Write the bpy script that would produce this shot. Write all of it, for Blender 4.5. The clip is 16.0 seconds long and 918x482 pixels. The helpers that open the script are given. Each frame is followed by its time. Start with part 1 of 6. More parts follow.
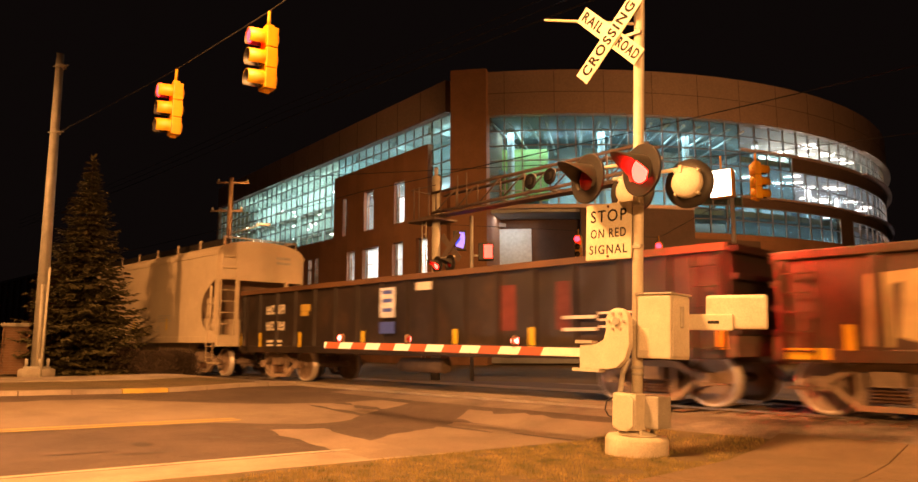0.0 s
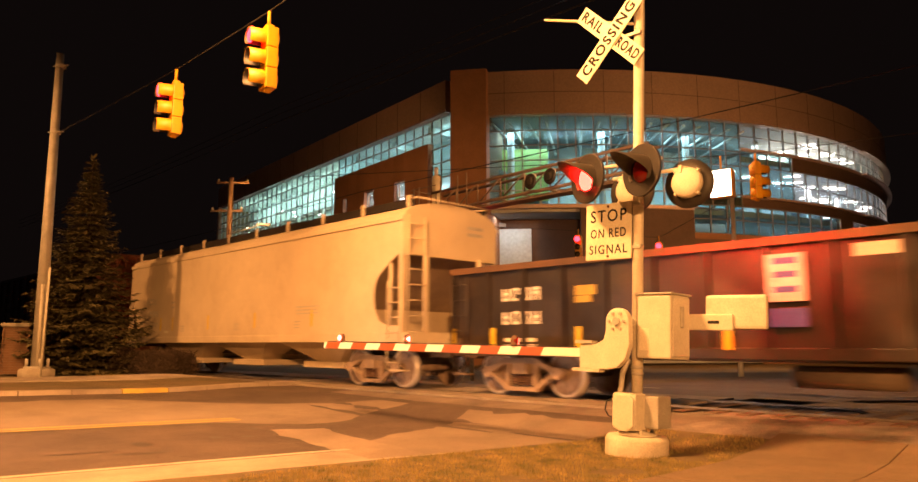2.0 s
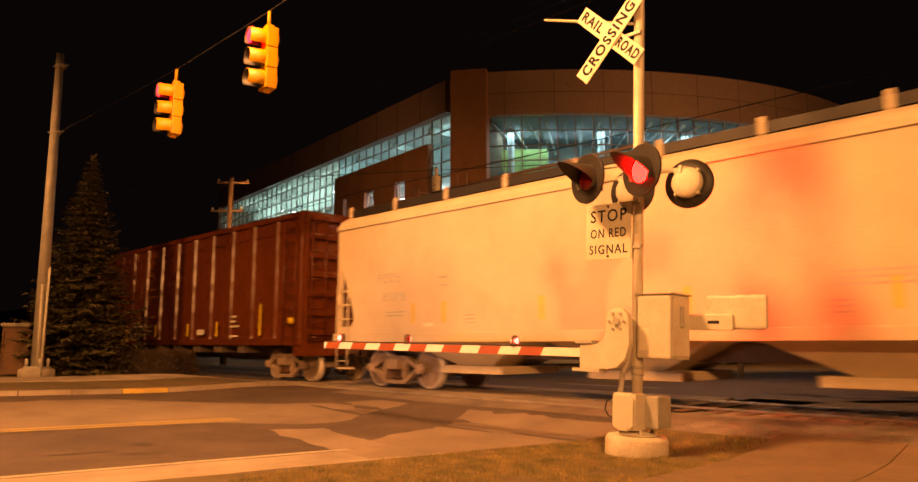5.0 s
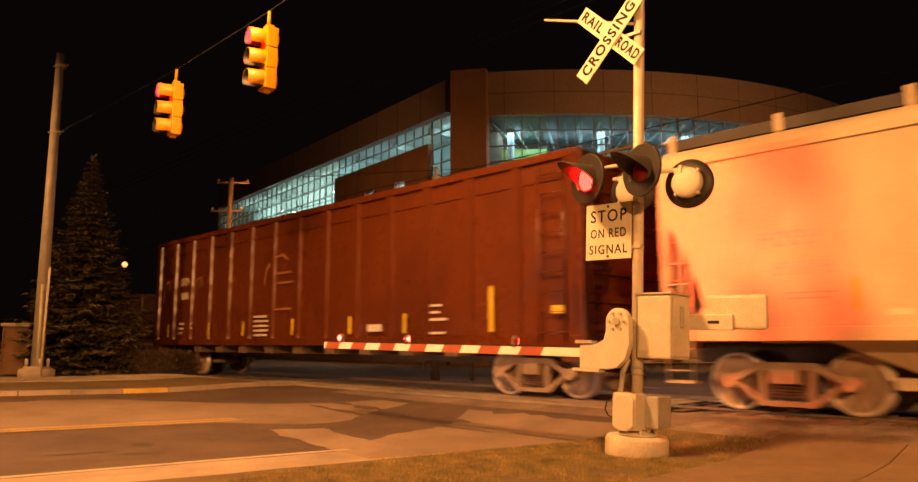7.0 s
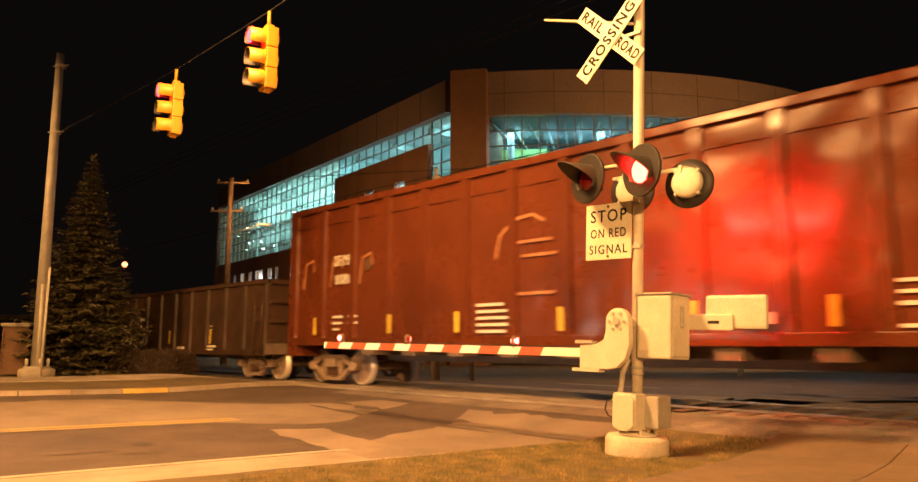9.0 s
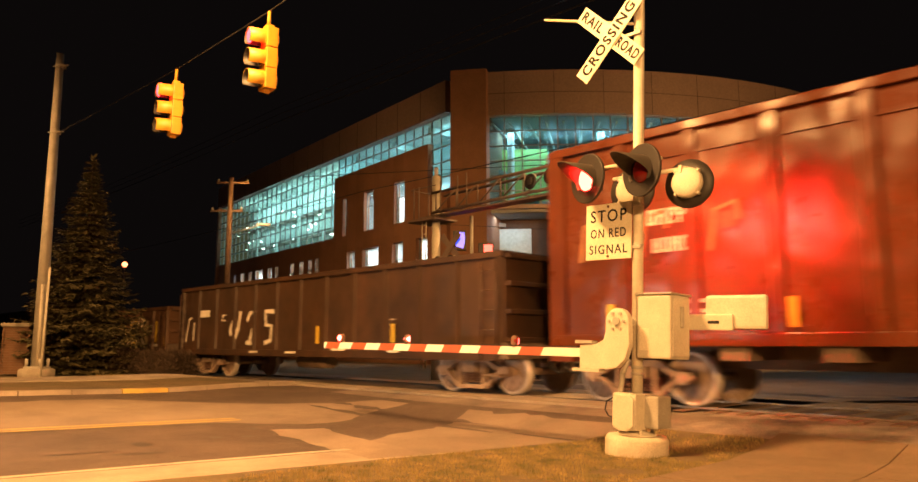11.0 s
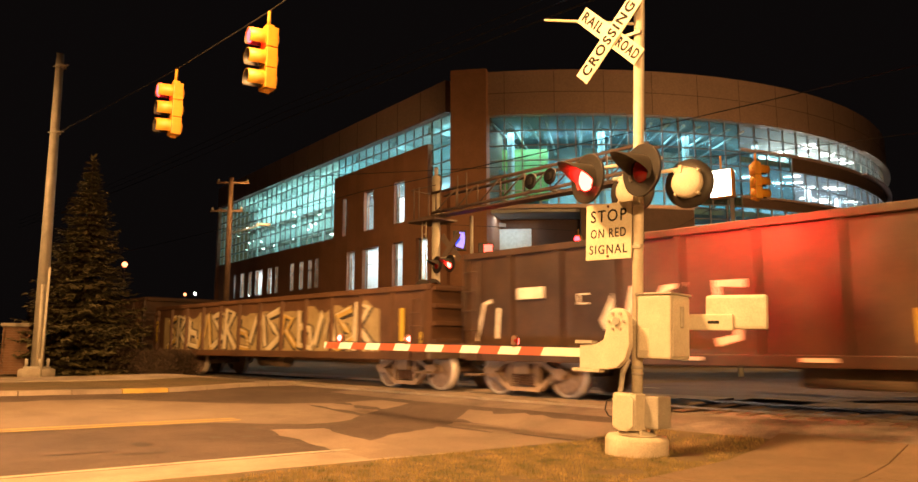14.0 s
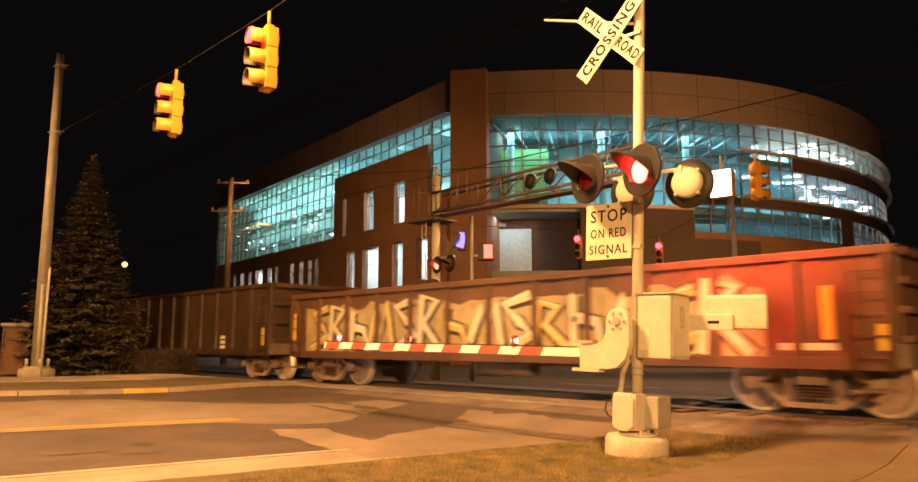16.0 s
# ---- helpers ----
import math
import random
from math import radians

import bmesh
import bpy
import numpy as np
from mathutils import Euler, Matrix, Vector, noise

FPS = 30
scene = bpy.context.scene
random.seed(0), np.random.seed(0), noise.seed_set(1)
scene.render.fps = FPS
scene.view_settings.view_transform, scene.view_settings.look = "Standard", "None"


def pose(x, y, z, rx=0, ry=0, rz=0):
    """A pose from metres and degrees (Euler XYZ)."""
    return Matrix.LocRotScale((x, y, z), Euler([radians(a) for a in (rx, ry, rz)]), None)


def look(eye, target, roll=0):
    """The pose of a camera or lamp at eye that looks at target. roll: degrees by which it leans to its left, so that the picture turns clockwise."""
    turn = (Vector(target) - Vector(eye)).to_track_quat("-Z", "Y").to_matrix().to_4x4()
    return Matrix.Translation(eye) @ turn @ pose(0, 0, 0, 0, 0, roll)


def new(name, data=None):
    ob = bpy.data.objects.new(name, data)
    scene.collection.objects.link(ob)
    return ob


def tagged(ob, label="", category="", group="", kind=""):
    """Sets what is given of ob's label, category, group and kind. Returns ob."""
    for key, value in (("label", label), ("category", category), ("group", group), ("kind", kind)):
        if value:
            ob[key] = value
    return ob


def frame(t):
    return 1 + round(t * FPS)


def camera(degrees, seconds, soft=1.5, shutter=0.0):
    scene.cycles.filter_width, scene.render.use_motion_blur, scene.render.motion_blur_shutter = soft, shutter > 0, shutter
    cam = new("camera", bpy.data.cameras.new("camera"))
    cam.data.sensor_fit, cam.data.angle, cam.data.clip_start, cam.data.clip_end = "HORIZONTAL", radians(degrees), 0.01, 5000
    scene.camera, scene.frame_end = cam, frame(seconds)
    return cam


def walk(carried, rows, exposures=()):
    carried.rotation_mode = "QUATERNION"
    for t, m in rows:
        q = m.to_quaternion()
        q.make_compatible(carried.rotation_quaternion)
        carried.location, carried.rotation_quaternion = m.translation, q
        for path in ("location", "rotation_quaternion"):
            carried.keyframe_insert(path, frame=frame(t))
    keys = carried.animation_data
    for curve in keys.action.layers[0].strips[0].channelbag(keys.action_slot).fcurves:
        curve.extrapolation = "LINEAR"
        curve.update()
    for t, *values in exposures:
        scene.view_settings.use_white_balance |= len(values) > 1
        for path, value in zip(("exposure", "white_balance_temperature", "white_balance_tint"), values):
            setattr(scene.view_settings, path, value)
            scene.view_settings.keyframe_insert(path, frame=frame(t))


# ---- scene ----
cam = camera(64.19, 16.0, soft=1.5, shutter=1.0)
EYE = (0.0, 0.0, 1.036)
STANCE = pose(*EYE, 90 + 8.015, 0, 0)
walk(cam, [(0.0, STANCE), (16.0, STANCE)], exposures=[
    (0.0, -0.08, 7700, 29), (1.0, 0.0, 7600, 28), (2.0, 0.0, 7600, 28), (3.0, -0.18, 7800, 29), (3.5, -0.30, 8000, 31),
    (4.0, -0.48, 8300, 33), (5.2, -0.60, 8300, 36), (6.5, -0.65, 8200, 35), (7.0, -0.62, 7900, 32), (7.5, -0.45, 7300, 26),
    (8.0, -0.30, 6900, 19), (8.5, -0.08, 6700, 14), (9.0, 0.0, 6600, 11), (11.5, 0.0, 6500, 10), (14.0, 0.03, 6350, 10), (16.0, 0.0, 6250, 9)])

# ---- the track's frame: along it (the way the train goes) and across it (away from the road) ----
TURN = -45.6
ALONG = Vector((math.cos(radians(TURN)), math.sin(radians(TURN)), 0))
ACROSS = Vector((-math.sin(radians(TURN)), math.cos(radians(TURN)), 0))
MIDDLE = 12.40          # from the tripod to the track's centre line


def on_track(s, q=0.0, z=0.0):
    """A place s metres along the track and q metres beyond its centre line."""
    return ALONG * s + ACROSS * (MIDDLE + q) + Vector((0, 0, z))


# ---- night sky, street lamps, unseen fill lamps and the lamps in the hall ----
world = bpy.data.worlds.new("night")
scene.world = world
world.use_nodes = True
world.node_tree.nodes["Background"].inputs[0].default_value = (0.016, 0.012, 0.0115, 1)
world.node_tree.nodes["Background"].inputs[1].default_value = 0.21


def lamp(name, kind, place, watts, colour, target=None, size=0.3, size_y=None, cone=None, turn=0.0):
    data = bpy.data.lights.new(name, kind)
    data.energy, data.color = watts, colour
    if kind == "AREA":
        data.size = size
        if size_y:
            data.shape, data.size_y = "RECTANGLE", size_y
    else:
        data.shadow_soft_size = size
    ob = new(name, data)
    if cone:
        data.spot_size, data.spot_blend = radians(cone), 0.6
    ob.matrix_world = look(place, target) if target else pose(*place, 0, 0, turn)
    return ob


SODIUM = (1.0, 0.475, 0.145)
# street lamp out of view, placed from the crossbuck's shadow
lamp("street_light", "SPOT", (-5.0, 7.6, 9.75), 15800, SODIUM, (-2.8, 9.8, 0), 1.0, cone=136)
# unseen lamp behind the tripod, added to light the cars head-on
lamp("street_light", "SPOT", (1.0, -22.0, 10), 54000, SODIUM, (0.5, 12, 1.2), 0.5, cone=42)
# unseen lamp, added to brighten the spruce and the steel pole
lamp("street_light", "SPOT", (-18.0, 13.0, 9.5), 7400, SODIUM, (-12.6, 23.5, 3.0), 0.25, cone=66)
# no lamp stands here; added to brighten the hall's face
lamp("street_light", "SPOT", (19.0, 32.0, 10), 9500, SODIUM, (13, 48, 11), 0.25, cone=150)
# assumed junction lamp, not built: lights the ground beyond the cars
lamp("street_light", "SPOT", (7.5, 23.0, 9.5), 3600, SODIUM, (4.0, 18.0, 0), 0.25, cone=150)
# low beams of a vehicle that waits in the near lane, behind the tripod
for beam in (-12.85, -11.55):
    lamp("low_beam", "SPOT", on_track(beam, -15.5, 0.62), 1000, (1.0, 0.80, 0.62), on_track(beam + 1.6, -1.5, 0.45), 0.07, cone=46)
# unseen lamp, added to brighten the wing's brick
lamp("street_light", "SPOT", (-12.0, 42.0, 10), 2300, SODIUM, (-8, 56, 8), 0.25, cone=140)


# ---- materials ----
def surface(name, first, second=None, scale=3.0, rough=0.6, metal=0.0, bump=0.15, grain=60.0, stain=None, amount=0.5, spread=0.08, dent=0.0):
    """Paint or stone with large stains, fine grain and a little relief; repeats differ slightly."""
    m = bpy.data.materials.new(name)
    m.use_nodes = True
    t, l = m.node_tree.nodes, m.node_tree.links
    b = t["Principled BSDF"]
    second = second or tuple(c * 0.72 for c in first)
    co = t.new("ShaderNodeTexCoord")
    big, fine = t.new("ShaderNodeTexNoise"), t.new("ShaderNodeTexNoise")
    big.inputs["Scale"].default_value, big.inputs["Detail"].default_value, big.inputs["Roughness"].default_value = scale, 6, 0.65
    fine.inputs["Scale"].default_value, fine.inputs["Detail"].default_value = grain, 3
    l.new(co.outputs["Object"], big.inputs["Vector"]), l.new(co.outputs["Object"], fine.inputs["Vector"])
    ramp = t.new("ShaderNodeValToRGB")
    ramp.color_ramp.elements[0].position, ramp.color_ramp.elements[1].position = 0.35, 0.65
    ramp.color_ramp.elements[0].color, ramp.color_ramp.elements[1].color = (*first, 1), (*second, 1)
    l.new(big.outputs["Fac"], ramp.inputs["Fac"])
    colour = ramp.outputs["Color"]
    if stain:
        worn = t.new("ShaderNodeTexNoise")
        worn.inputs["Scale"].default_value, worn.inputs["Detail"].default_value, worn.inputs["Roughness"].default_value = scale * 0.6, 9, 0.7
        l.new(co.outputs["Object"], worn.inputs["Vector"])
        edge = t.new("ShaderNodeMapRange")
        edge.inputs["From Min"].default_value, edge.inputs["From Max"].default_value, edge.inputs["To Max"].default_value = 0.5, 0.72, amount
        l.new(worn.outputs["Fac"], edge.inputs["Value"])
        mix = t.new("ShaderNodeMixRGB")
        mix.inputs["Color2"].default_value = (*stain, 1)
        l.new(edge.outputs["Result"], mix.inputs["Fac"]), l.new(colour, mix.inputs["Color1"])
        colour = mix.outputs["Color"]
    info, vary = t.new("ShaderNodeObjectInfo"), t.new("ShaderNodeMapRange")
    vary.inputs["To Min"].default_value, vary.inputs["To Max"].default_value = 1 - spread, 1 + spread
    hsv, speck = t.new("ShaderNodeHueSaturation"), t.new("ShaderNodeMapRange")
    speck.inputs["From Min"].default_value, speck.inputs["From Max"].default_value = 0.3, 0.7
    speck.inputs["To Min"].default_value, speck.inputs["To Max"].default_value = 0.88, 1.1
    both = t.new("ShaderNodeMath")
    both.operation = "MULTIPLY"
    l.new(info.outputs["Random"], vary.inputs["Value"]), l.new(fine.outputs["Fac"], speck.inputs["Value"])
    l.new(vary.outputs["Result"], both.inputs[0]), l.new(speck.outputs["Result"], both.inputs[1])
    l.new(both.outputs["Value"], hsv.inputs["Value"]), l.new(colour, hsv.inputs["Color"])
    l.new(hsv.outputs["Color"], b.inputs["Base Color"])
    gloss = t.new("ShaderNodeMapRange")
    gloss.inputs["To Min"].default_value, gloss.inputs["To Max"].default_value = max(rough - 0.12, 0.04), min(rough + 0.12, 1)
    l.new(big.outputs["Fac"], gloss.inputs["Value"]), l.new(gloss.outputs["Result"], b.inputs["Roughness"])
    b.inputs["Metallic"].default_value = metal
    if bump:
        relief = t.new("ShaderNodeBump")
        relief.inputs["Strength"].default_value, relief.inputs["Distance"].default_value = bump, 0.02
        l.new(fine.outputs["Fac"], relief.inputs["Height"]), l.new(relief.outputs["Normal"], b.inputs["Normal"])
        if dent:
            buckle, wave = t.new("ShaderNodeBump"), t.new("ShaderNodeTexNoise")
            wave.inputs["Scale"].default_value, wave.inputs["Detail"].default_value = 1.15, 1.0
            buckle.inputs["Strength"].default_value, buckle.inputs["Distance"].default_value = 1.0, dent
            l.new(co.outputs["Object"], wave.inputs["Vector"]), l.new(wave.outputs["Fac"], buckle.inputs["Height"])
            l.new(buckle.outputs["Normal"], relief.inputs["Normal"])
    return m


def glow(name, colour, strength, base=None):
    m = bpy.data.materials.new(name)
    m.use_nodes = True
    b = m.node_tree.nodes["Principled BSDF"]
    b.inputs["Base Color"].default_value = (*(base or colour), 1)
    b.inputs["Emission Color"].default_value = (*colour, 1)
    b.inputs["Emission Strength"].default_value = strength
    b.inputs["Roughness"].default_value = 0.3
    return m


def clear_glass(name, tint, gloss=0.12, rough=0.03):
    """A pane that lets the light through, tinted, with a fixed share of mirror."""
    m = bpy.data.materials.new(name)
    m.use_nodes = True
    t, l = m.node_tree.nodes, m.node_tree.links
    t.remove(t["Principled BSDF"])
    see, shine, mix = t.new("ShaderNodeBsdfTransparent"), t.new("ShaderNodeBsdfGlossy"), t.new("ShaderNodeMixShader")
    see.inputs["Color"].default_value = (*tint, 1)
    shine.inputs["Roughness"].default_value = rough
    mix.inputs["Fac"].default_value = gloss
    l.new(see.outputs[0], mix.inputs[1]), l.new(shine.outputs[0], mix.inputs[2])
    l.new(mix.outputs[0], t["Material Output"].inputs["Surface"])
    return m


ASPHALT = surface("asphalt", (0.130, 0.092, 0.076), (0.088, 0.064, 0.054), 0.8, 0.75, bump=0.5, grain=90, stain=(0.06, 0.046, 0.04), amount=0.6)
CONCRETE = surface("concrete", (0.44, 0.40, 0.33), (0.36, 0.32, 0.26), 1.2, 0.85, bump=0.4, grain=70, stain=(0.18, 0.14, 0.10), amount=0.5)
OLD_CONCRETE = surface("worn_concrete", (0.37, 0.31, 0.255), (0.27, 0.22, 0.18), 0.9, 0.85, bump=0.4, grain=70, stain=(0.13, 0.10, 0.085), amount=0.65)
DIRT = surface("dry_ground", (0.17, 0.12, 0.065), (0.11, 0.085, 0.045), 0.9, 0.95, bump=0.9, grain=40, stain=(0.05, 0.04, 0.03))
BALLAST = surface("ballast", (0.30, 0.25, 0.215), (0.17, 0.14, 0.125), 2.5, 0.9, bump=1.0, grain=26)
GRASS = surface("winter_grass", (0.105, 0.11, 0.028), (0.46, 0.33, 0.13), 3.2, 0.8, bump=0, grain=9, spread=0.0)
ROAD_WHITE = surface("road_white", (0.46, 0.41, 0.34), (0.36, 0.32, 0.27), 3, 0.7, bump=0.2, stain=(0.2, 0.17, 0.14), amount=0.7)
ROAD_YELLOW = surface("road_yellow", (0.50, 0.34, 0.07), (0.38, 0.27, 0.09), 3, 0.7, bump=0.2, stain=(0.2, 0.16, 0.1), amount=0.6)
RAIL_STEEL = surface("rail_steel", (0.25, 0.22, 0.20), (0.15, 0.12, 0.10), 2, 0.5, 0.6, bump=0.1)
RUST = surface("rusty_steel", (0.16, 0.085, 0.05), (0.09, 0.05, 0.035), 4, 0.75, 0.1, bump=0.3)
SILVER = surface("aluminium_paint", (0.64, 0.60, 0.50), (0.54, 0.50, 0.41), 2.5, 0.5, 0.05, bump=0.05, stain=(0.4, 0.33, 0.24), amount=0.35)
SILVER_DARK = surface("grey_paint", (0.45, 0.43, 0.38), (0.36, 0.34, 0.3), 3, 0.5, 0.1, bump=0.08, stain=(0.25, 0.2, 0.15), amount=0.4)
BLACK = surface("black_paint", (0.014, 0.012, 0.011), (0.024, 0.02, 0.018), 4, 0.55, bump=0.08)
RUBBER = surface("black_cable", (0.015, 0.015, 0.015), None, 5, 0.6, bump=0)
SIGN_WHITE = surface("sign_white", (0.70, 0.66, 0.54), (0.62, 0.57, 0.45), 1.2, 0.45, bump=0.02, stain=(0.6, 0.5, 0.34), amount=0.3, spread=0.02)
SIGN_BLACK = surface("sign_black", (0.012, 0.011, 0.01), None, 3, 0.9, bump=0)
GATE_RED = surface("gate_red", (0.42, 0.105, 0.04), (0.34, 0.085, 0.034), 4, 0.4, bump=0.02, spread=0.03)
GATE_WHITE = surface("gate_white", (0.86, 0.82, 0.72), (0.78, 0.73, 0.62), 4, 0.4, bump=0.02, spread=0.03)
YELLOW = surface("signal_yellow", (0.52, 0.26, 0.02), (0.44, 0.21, 0.02), 4, 0.45, bump=0.03)
LIT_RED = glow("lit_red_lens", (1.0, 0.0105, 0.0065), 120.0, (0.5, 0.02, 0.02))
LIT_RED_SOFT = glow("lit_red_signal", (1.0, 0.014, 0.020), 26.0, (0.5, 0.02, 0.02))
LIT_RED_BULB = glow("lit_gate_lamp", (1.0, 0.06, 0.045), 26.0, (0.5, 0.02, 0.02))
LIT_BLUE = glow("lit_blue_sign", (0.0, 0.05, 1.0), 2.2)
LIT_WALK = glow("lit_walk_signal", (1.0, 0.010, 0.016), 12.0, (0.5, 0.02, 0.02))
LIT_WHITE = glow("lit_white_lamp", (1.0, 0.93, 0.85), 14.0)
LIT_AMBER = glow("lit_sodium_lamp", (1.0, 0.22, 0.08), 7.0)
DARK_RED_LENS = surface("dark_red_lens", (0.22, 0.012, 0.01), (0.16, 0.01, 0.008), 5, 0.15, bump=0.0)
DARK_LENS = surface("dark_lens", (0.03, 0.02, 0.012), None, 5, 0.15, bump=0.0)
BRICK = surface("brown_brick", (0.23, 0.125, 0.072), (0.18, 0.098, 0.058), 1.5, 0.85, bump=0.4, grain=30)
MORTAR = surface("mortar", (0.27, 0.22, 0.17), None, 4, 0.9, bump=0.3)
HALL_BRICK = surface("hall_brick", (0.25, 0.125, 0.07), (0.20, 0.10, 0.056), 0.35, 0.85, bump=0.3, grain=14)
HALL_PANEL = surface("hall_metal_panel", (0.27, 0.19, 0.155), (0.235, 0.165, 0.135), 0.3, 0.5, 0.1, bump=0.02, grain=8, spread=0.05)
HALL_DARK = surface("hall_dark_stone", (0.10, 0.065, 0.05), (0.08, 0.05, 0.04), 0.4, 0.8, bump=0.1, grain=10)
HALL_TRIM = surface("hall_pale_trim", (0.45, 0.34, 0.30), (0.38, 0.29, 0.25), 0.6, 0.5, 0.1, bump=0.02)
MULLION = surface("mullion_metal", (0.26, 0.26, 0.26), None, 1, 0.4, 0.5, bump=0)
HALL_INSIDE = surface("hall_inner_wall", (0.50, 0.58, 0.58), (0.40, 0.48, 0.49), 0.25, 0.8, bump=0.0, grain=5)
HALL_GREEN = surface("hall_green_wall", (0.42, 0.58, 0.20), (0.36, 0.52, 0.18), 0.3, 0.8, bump=0)
HALL_FLOOR = surface("hall_floor", (0.35, 0.36, 0.36), None, 0.4, 0.7, bump=0)
HALL_WHITE = surface("hall_white_wall", (0.8, 0.82, 0.82), (0.7, 0.74, 0.75), 0.4, 0.8, bump=0)
GLASS = clear_glass("teal_glass", (0.62, 0.86, 0.90))
GLASS_TEAL = clear_glass("pale_teal_glass", (0.74, 0.93, 0.90))
GLASS_WHITE = clear_glass("pale_glass", (0.88, 0.94, 0.95))
BARK = surface("bark", (0.11, 0.075, 0.05), (0.07, 0.05, 0.035), 6, 0.9, bump=0.8, grain=30)
NEEDLES = surface("spruce_needles", (0.12, 0.102, 0.042), (0.078, 0.07, 0.03), 2.5, 0.8, bump=0, grain=12, spread=0)
TWIGS = surface("bare_hedge", (0.055, 0.034, 0.02), (0.036, 0.023, 0.014), 4, 0.9, bump=0, grain=15, spread=0)
WOOD_POLE = surface("weathered_pole", (0.17, 0.115, 0.075), (0.12, 0.08, 0.055), 3, 0.9, bump=0.5, grain=30)


# ---- mesh helpers ----
def box(bm, x0, x1, y0, y1, z0, z1, mi=0):
    v = [bm.verts.new(p) for p in ((x0, y0, z0), (x1, y0, z0), (x1, y1, z0), (x0, y1, z0), (x0, y0, z1), (x1, y0, z1), (x1, y1, z1), (x0, y1, z1))]
    for f in ((3, 2, 1, 0), (4, 5, 6, 7), (0, 1, 5, 4), (1, 2, 6, 5), (2, 3, 7, 6), (3, 0, 4, 7)):
        bm.faces.new([v[i] for i in f]).material_index = mi
    return v


def tube(bm, a, b, r, r2=None, seg=12, mi=0, cap=True):
    a, b = Vector(a), Vector(b)
    r2 = r if r2 is None else r2
    z = (b - a).normalized()
    x = z.cross(Vector((0, 0, 1)) if abs(z.z) < 0.95 else Vector((1, 0, 0))).normalized()
    y = z.cross(x)
    ring = [[bm.verts.new(p + (x * math.cos(k * math.tau / seg) + y * math.sin(k * math.tau / seg)) * q) for k in range(seg)] for p, q in ((a, r), (b, r2))]
    for k in range(seg):
        f = bm.faces.new((ring[0][k], ring[0][(k + 1) % seg], ring[1][(k + 1) % seg], ring[1][k]))
        f.material_index, f.smooth = mi, True
    if cap:
        bm.faces.new(ring[0][::-1]).material_index = mi
        bm.faces.new(ring[1]).material_index = mi


def lathe(bm, profile, seg=24, axis="z", at=(0, 0, 0), mi=0, marks=None):
    """Turn (radius, height) pairs round an axis."""
    at, rings = Vector(at), []
    for r, h in profile:
        row = []
        for k in range(seg):
            c, s = math.cos(k * math.tau / seg) * r, math.sin(k * math.tau / seg) * r
            row.append(bm.verts.new(at + Vector({"z": (c, s, h), "y": (c, h, s), "x": (h, c, s)}[axis])))
        rings.append(row)
    for i in range(len(rings) - 1):
        for k in range(seg):
            f = bm.faces.new((rings[i][k], rings[i][(k + 1) % seg], rings[i + 1][(k + 1) % seg], rings[i + 1][k]))
            f.material_index, f.smooth = (marks[i] if marks else mi), True
    for row in (rings[0], rings[-1]):
        if (row[0].co - row[len(row) // 2].co).length > 1e-4:
            bm.faces.new(row).material_index = mi


def prism(bm, outline, low, high, axis="y", mi=0):
    """Push an outline (two coordinates) through a thickness along an axis."""
    def at(p, h):
        return {"y": (p[0], h, p[1]), "x": (h, p[0], p[1]), "z": (p[0], p[1], h)}[axis]
    a, b = [bm.verts.new(at(p, low)) for p in outline], [bm.verts.new(at(p, high)) for p in outline]
    n = len(outline)
    for k in range(n):
        bm.faces.new((a[k], a[(k + 1) % n], b[(k + 1) % n], b[k])).material_index = mi
    bm.faces.new(a[::-1]).material_index = mi
    bm.faces.new(b).material_index = mi


def pipe(bm, path, r, seg=6):
    """One unbroken tube along a path."""
    rings = []
    for i, p in enumerate(path):
        d = (path[min(i + 1, len(path) - 1)] - path[max(i - 1, 0)]).normalized()
        x = d.cross(Vector((0, 0, 1))).normalized()
        y = d.cross(x)
        rings.append([bm.verts.new(p + (x * math.cos(k * math.tau / seg) + y * math.sin(k * math.tau / seg)) * r) for k in range(seg)])
    for a, b in zip(rings, rings[1:]):
        for k in range(seg):
            bm.faces.new((a[k], a[(k + 1) % seg], b[(k + 1) % seg], b[k])).smooth = True


def finish(name, bm, materials, bevel=0.0, smooth=False):
    bmesh.ops.recalc_face_normals(bm, faces=bm.faces[:])
    if bevel:
        bmesh.ops.bevel(bm, geom=bm.edges[:], offset=bevel, segments=2, affect="EDGES", profile=0.6, clamp_overlap=True)
    me = bpy.data.meshes.new(name)
    bm.to_mesh(me)
    bm.free()
    for m in (materials if isinstance(materials, (list, tuple)) else [materials]):
        me.materials.append(m)
    if smooth:
        me.polygons.foreach_set("use_smooth", [True] * len(me.polygons))
    return me


def part(name, bm, material, parent=None, label="", bevel=0.0, smooth=False, m=None):
    ob = new(name, finish(name, bm, material, bevel, smooth) if isinstance(bm, bmesh.types.BMesh) else bm)
    if parent is not None:
        ob.parent = parent
    if m is not None:
        ob.matrix_basis = m
    return tagged(ob, label)


def thing(name, m, label, category, group="", kind=""):
    ob = new(name)
    ob.empty_display_size = 0.2
    ob.matrix_world = m
    return tagged(ob, label, category, group, kind)


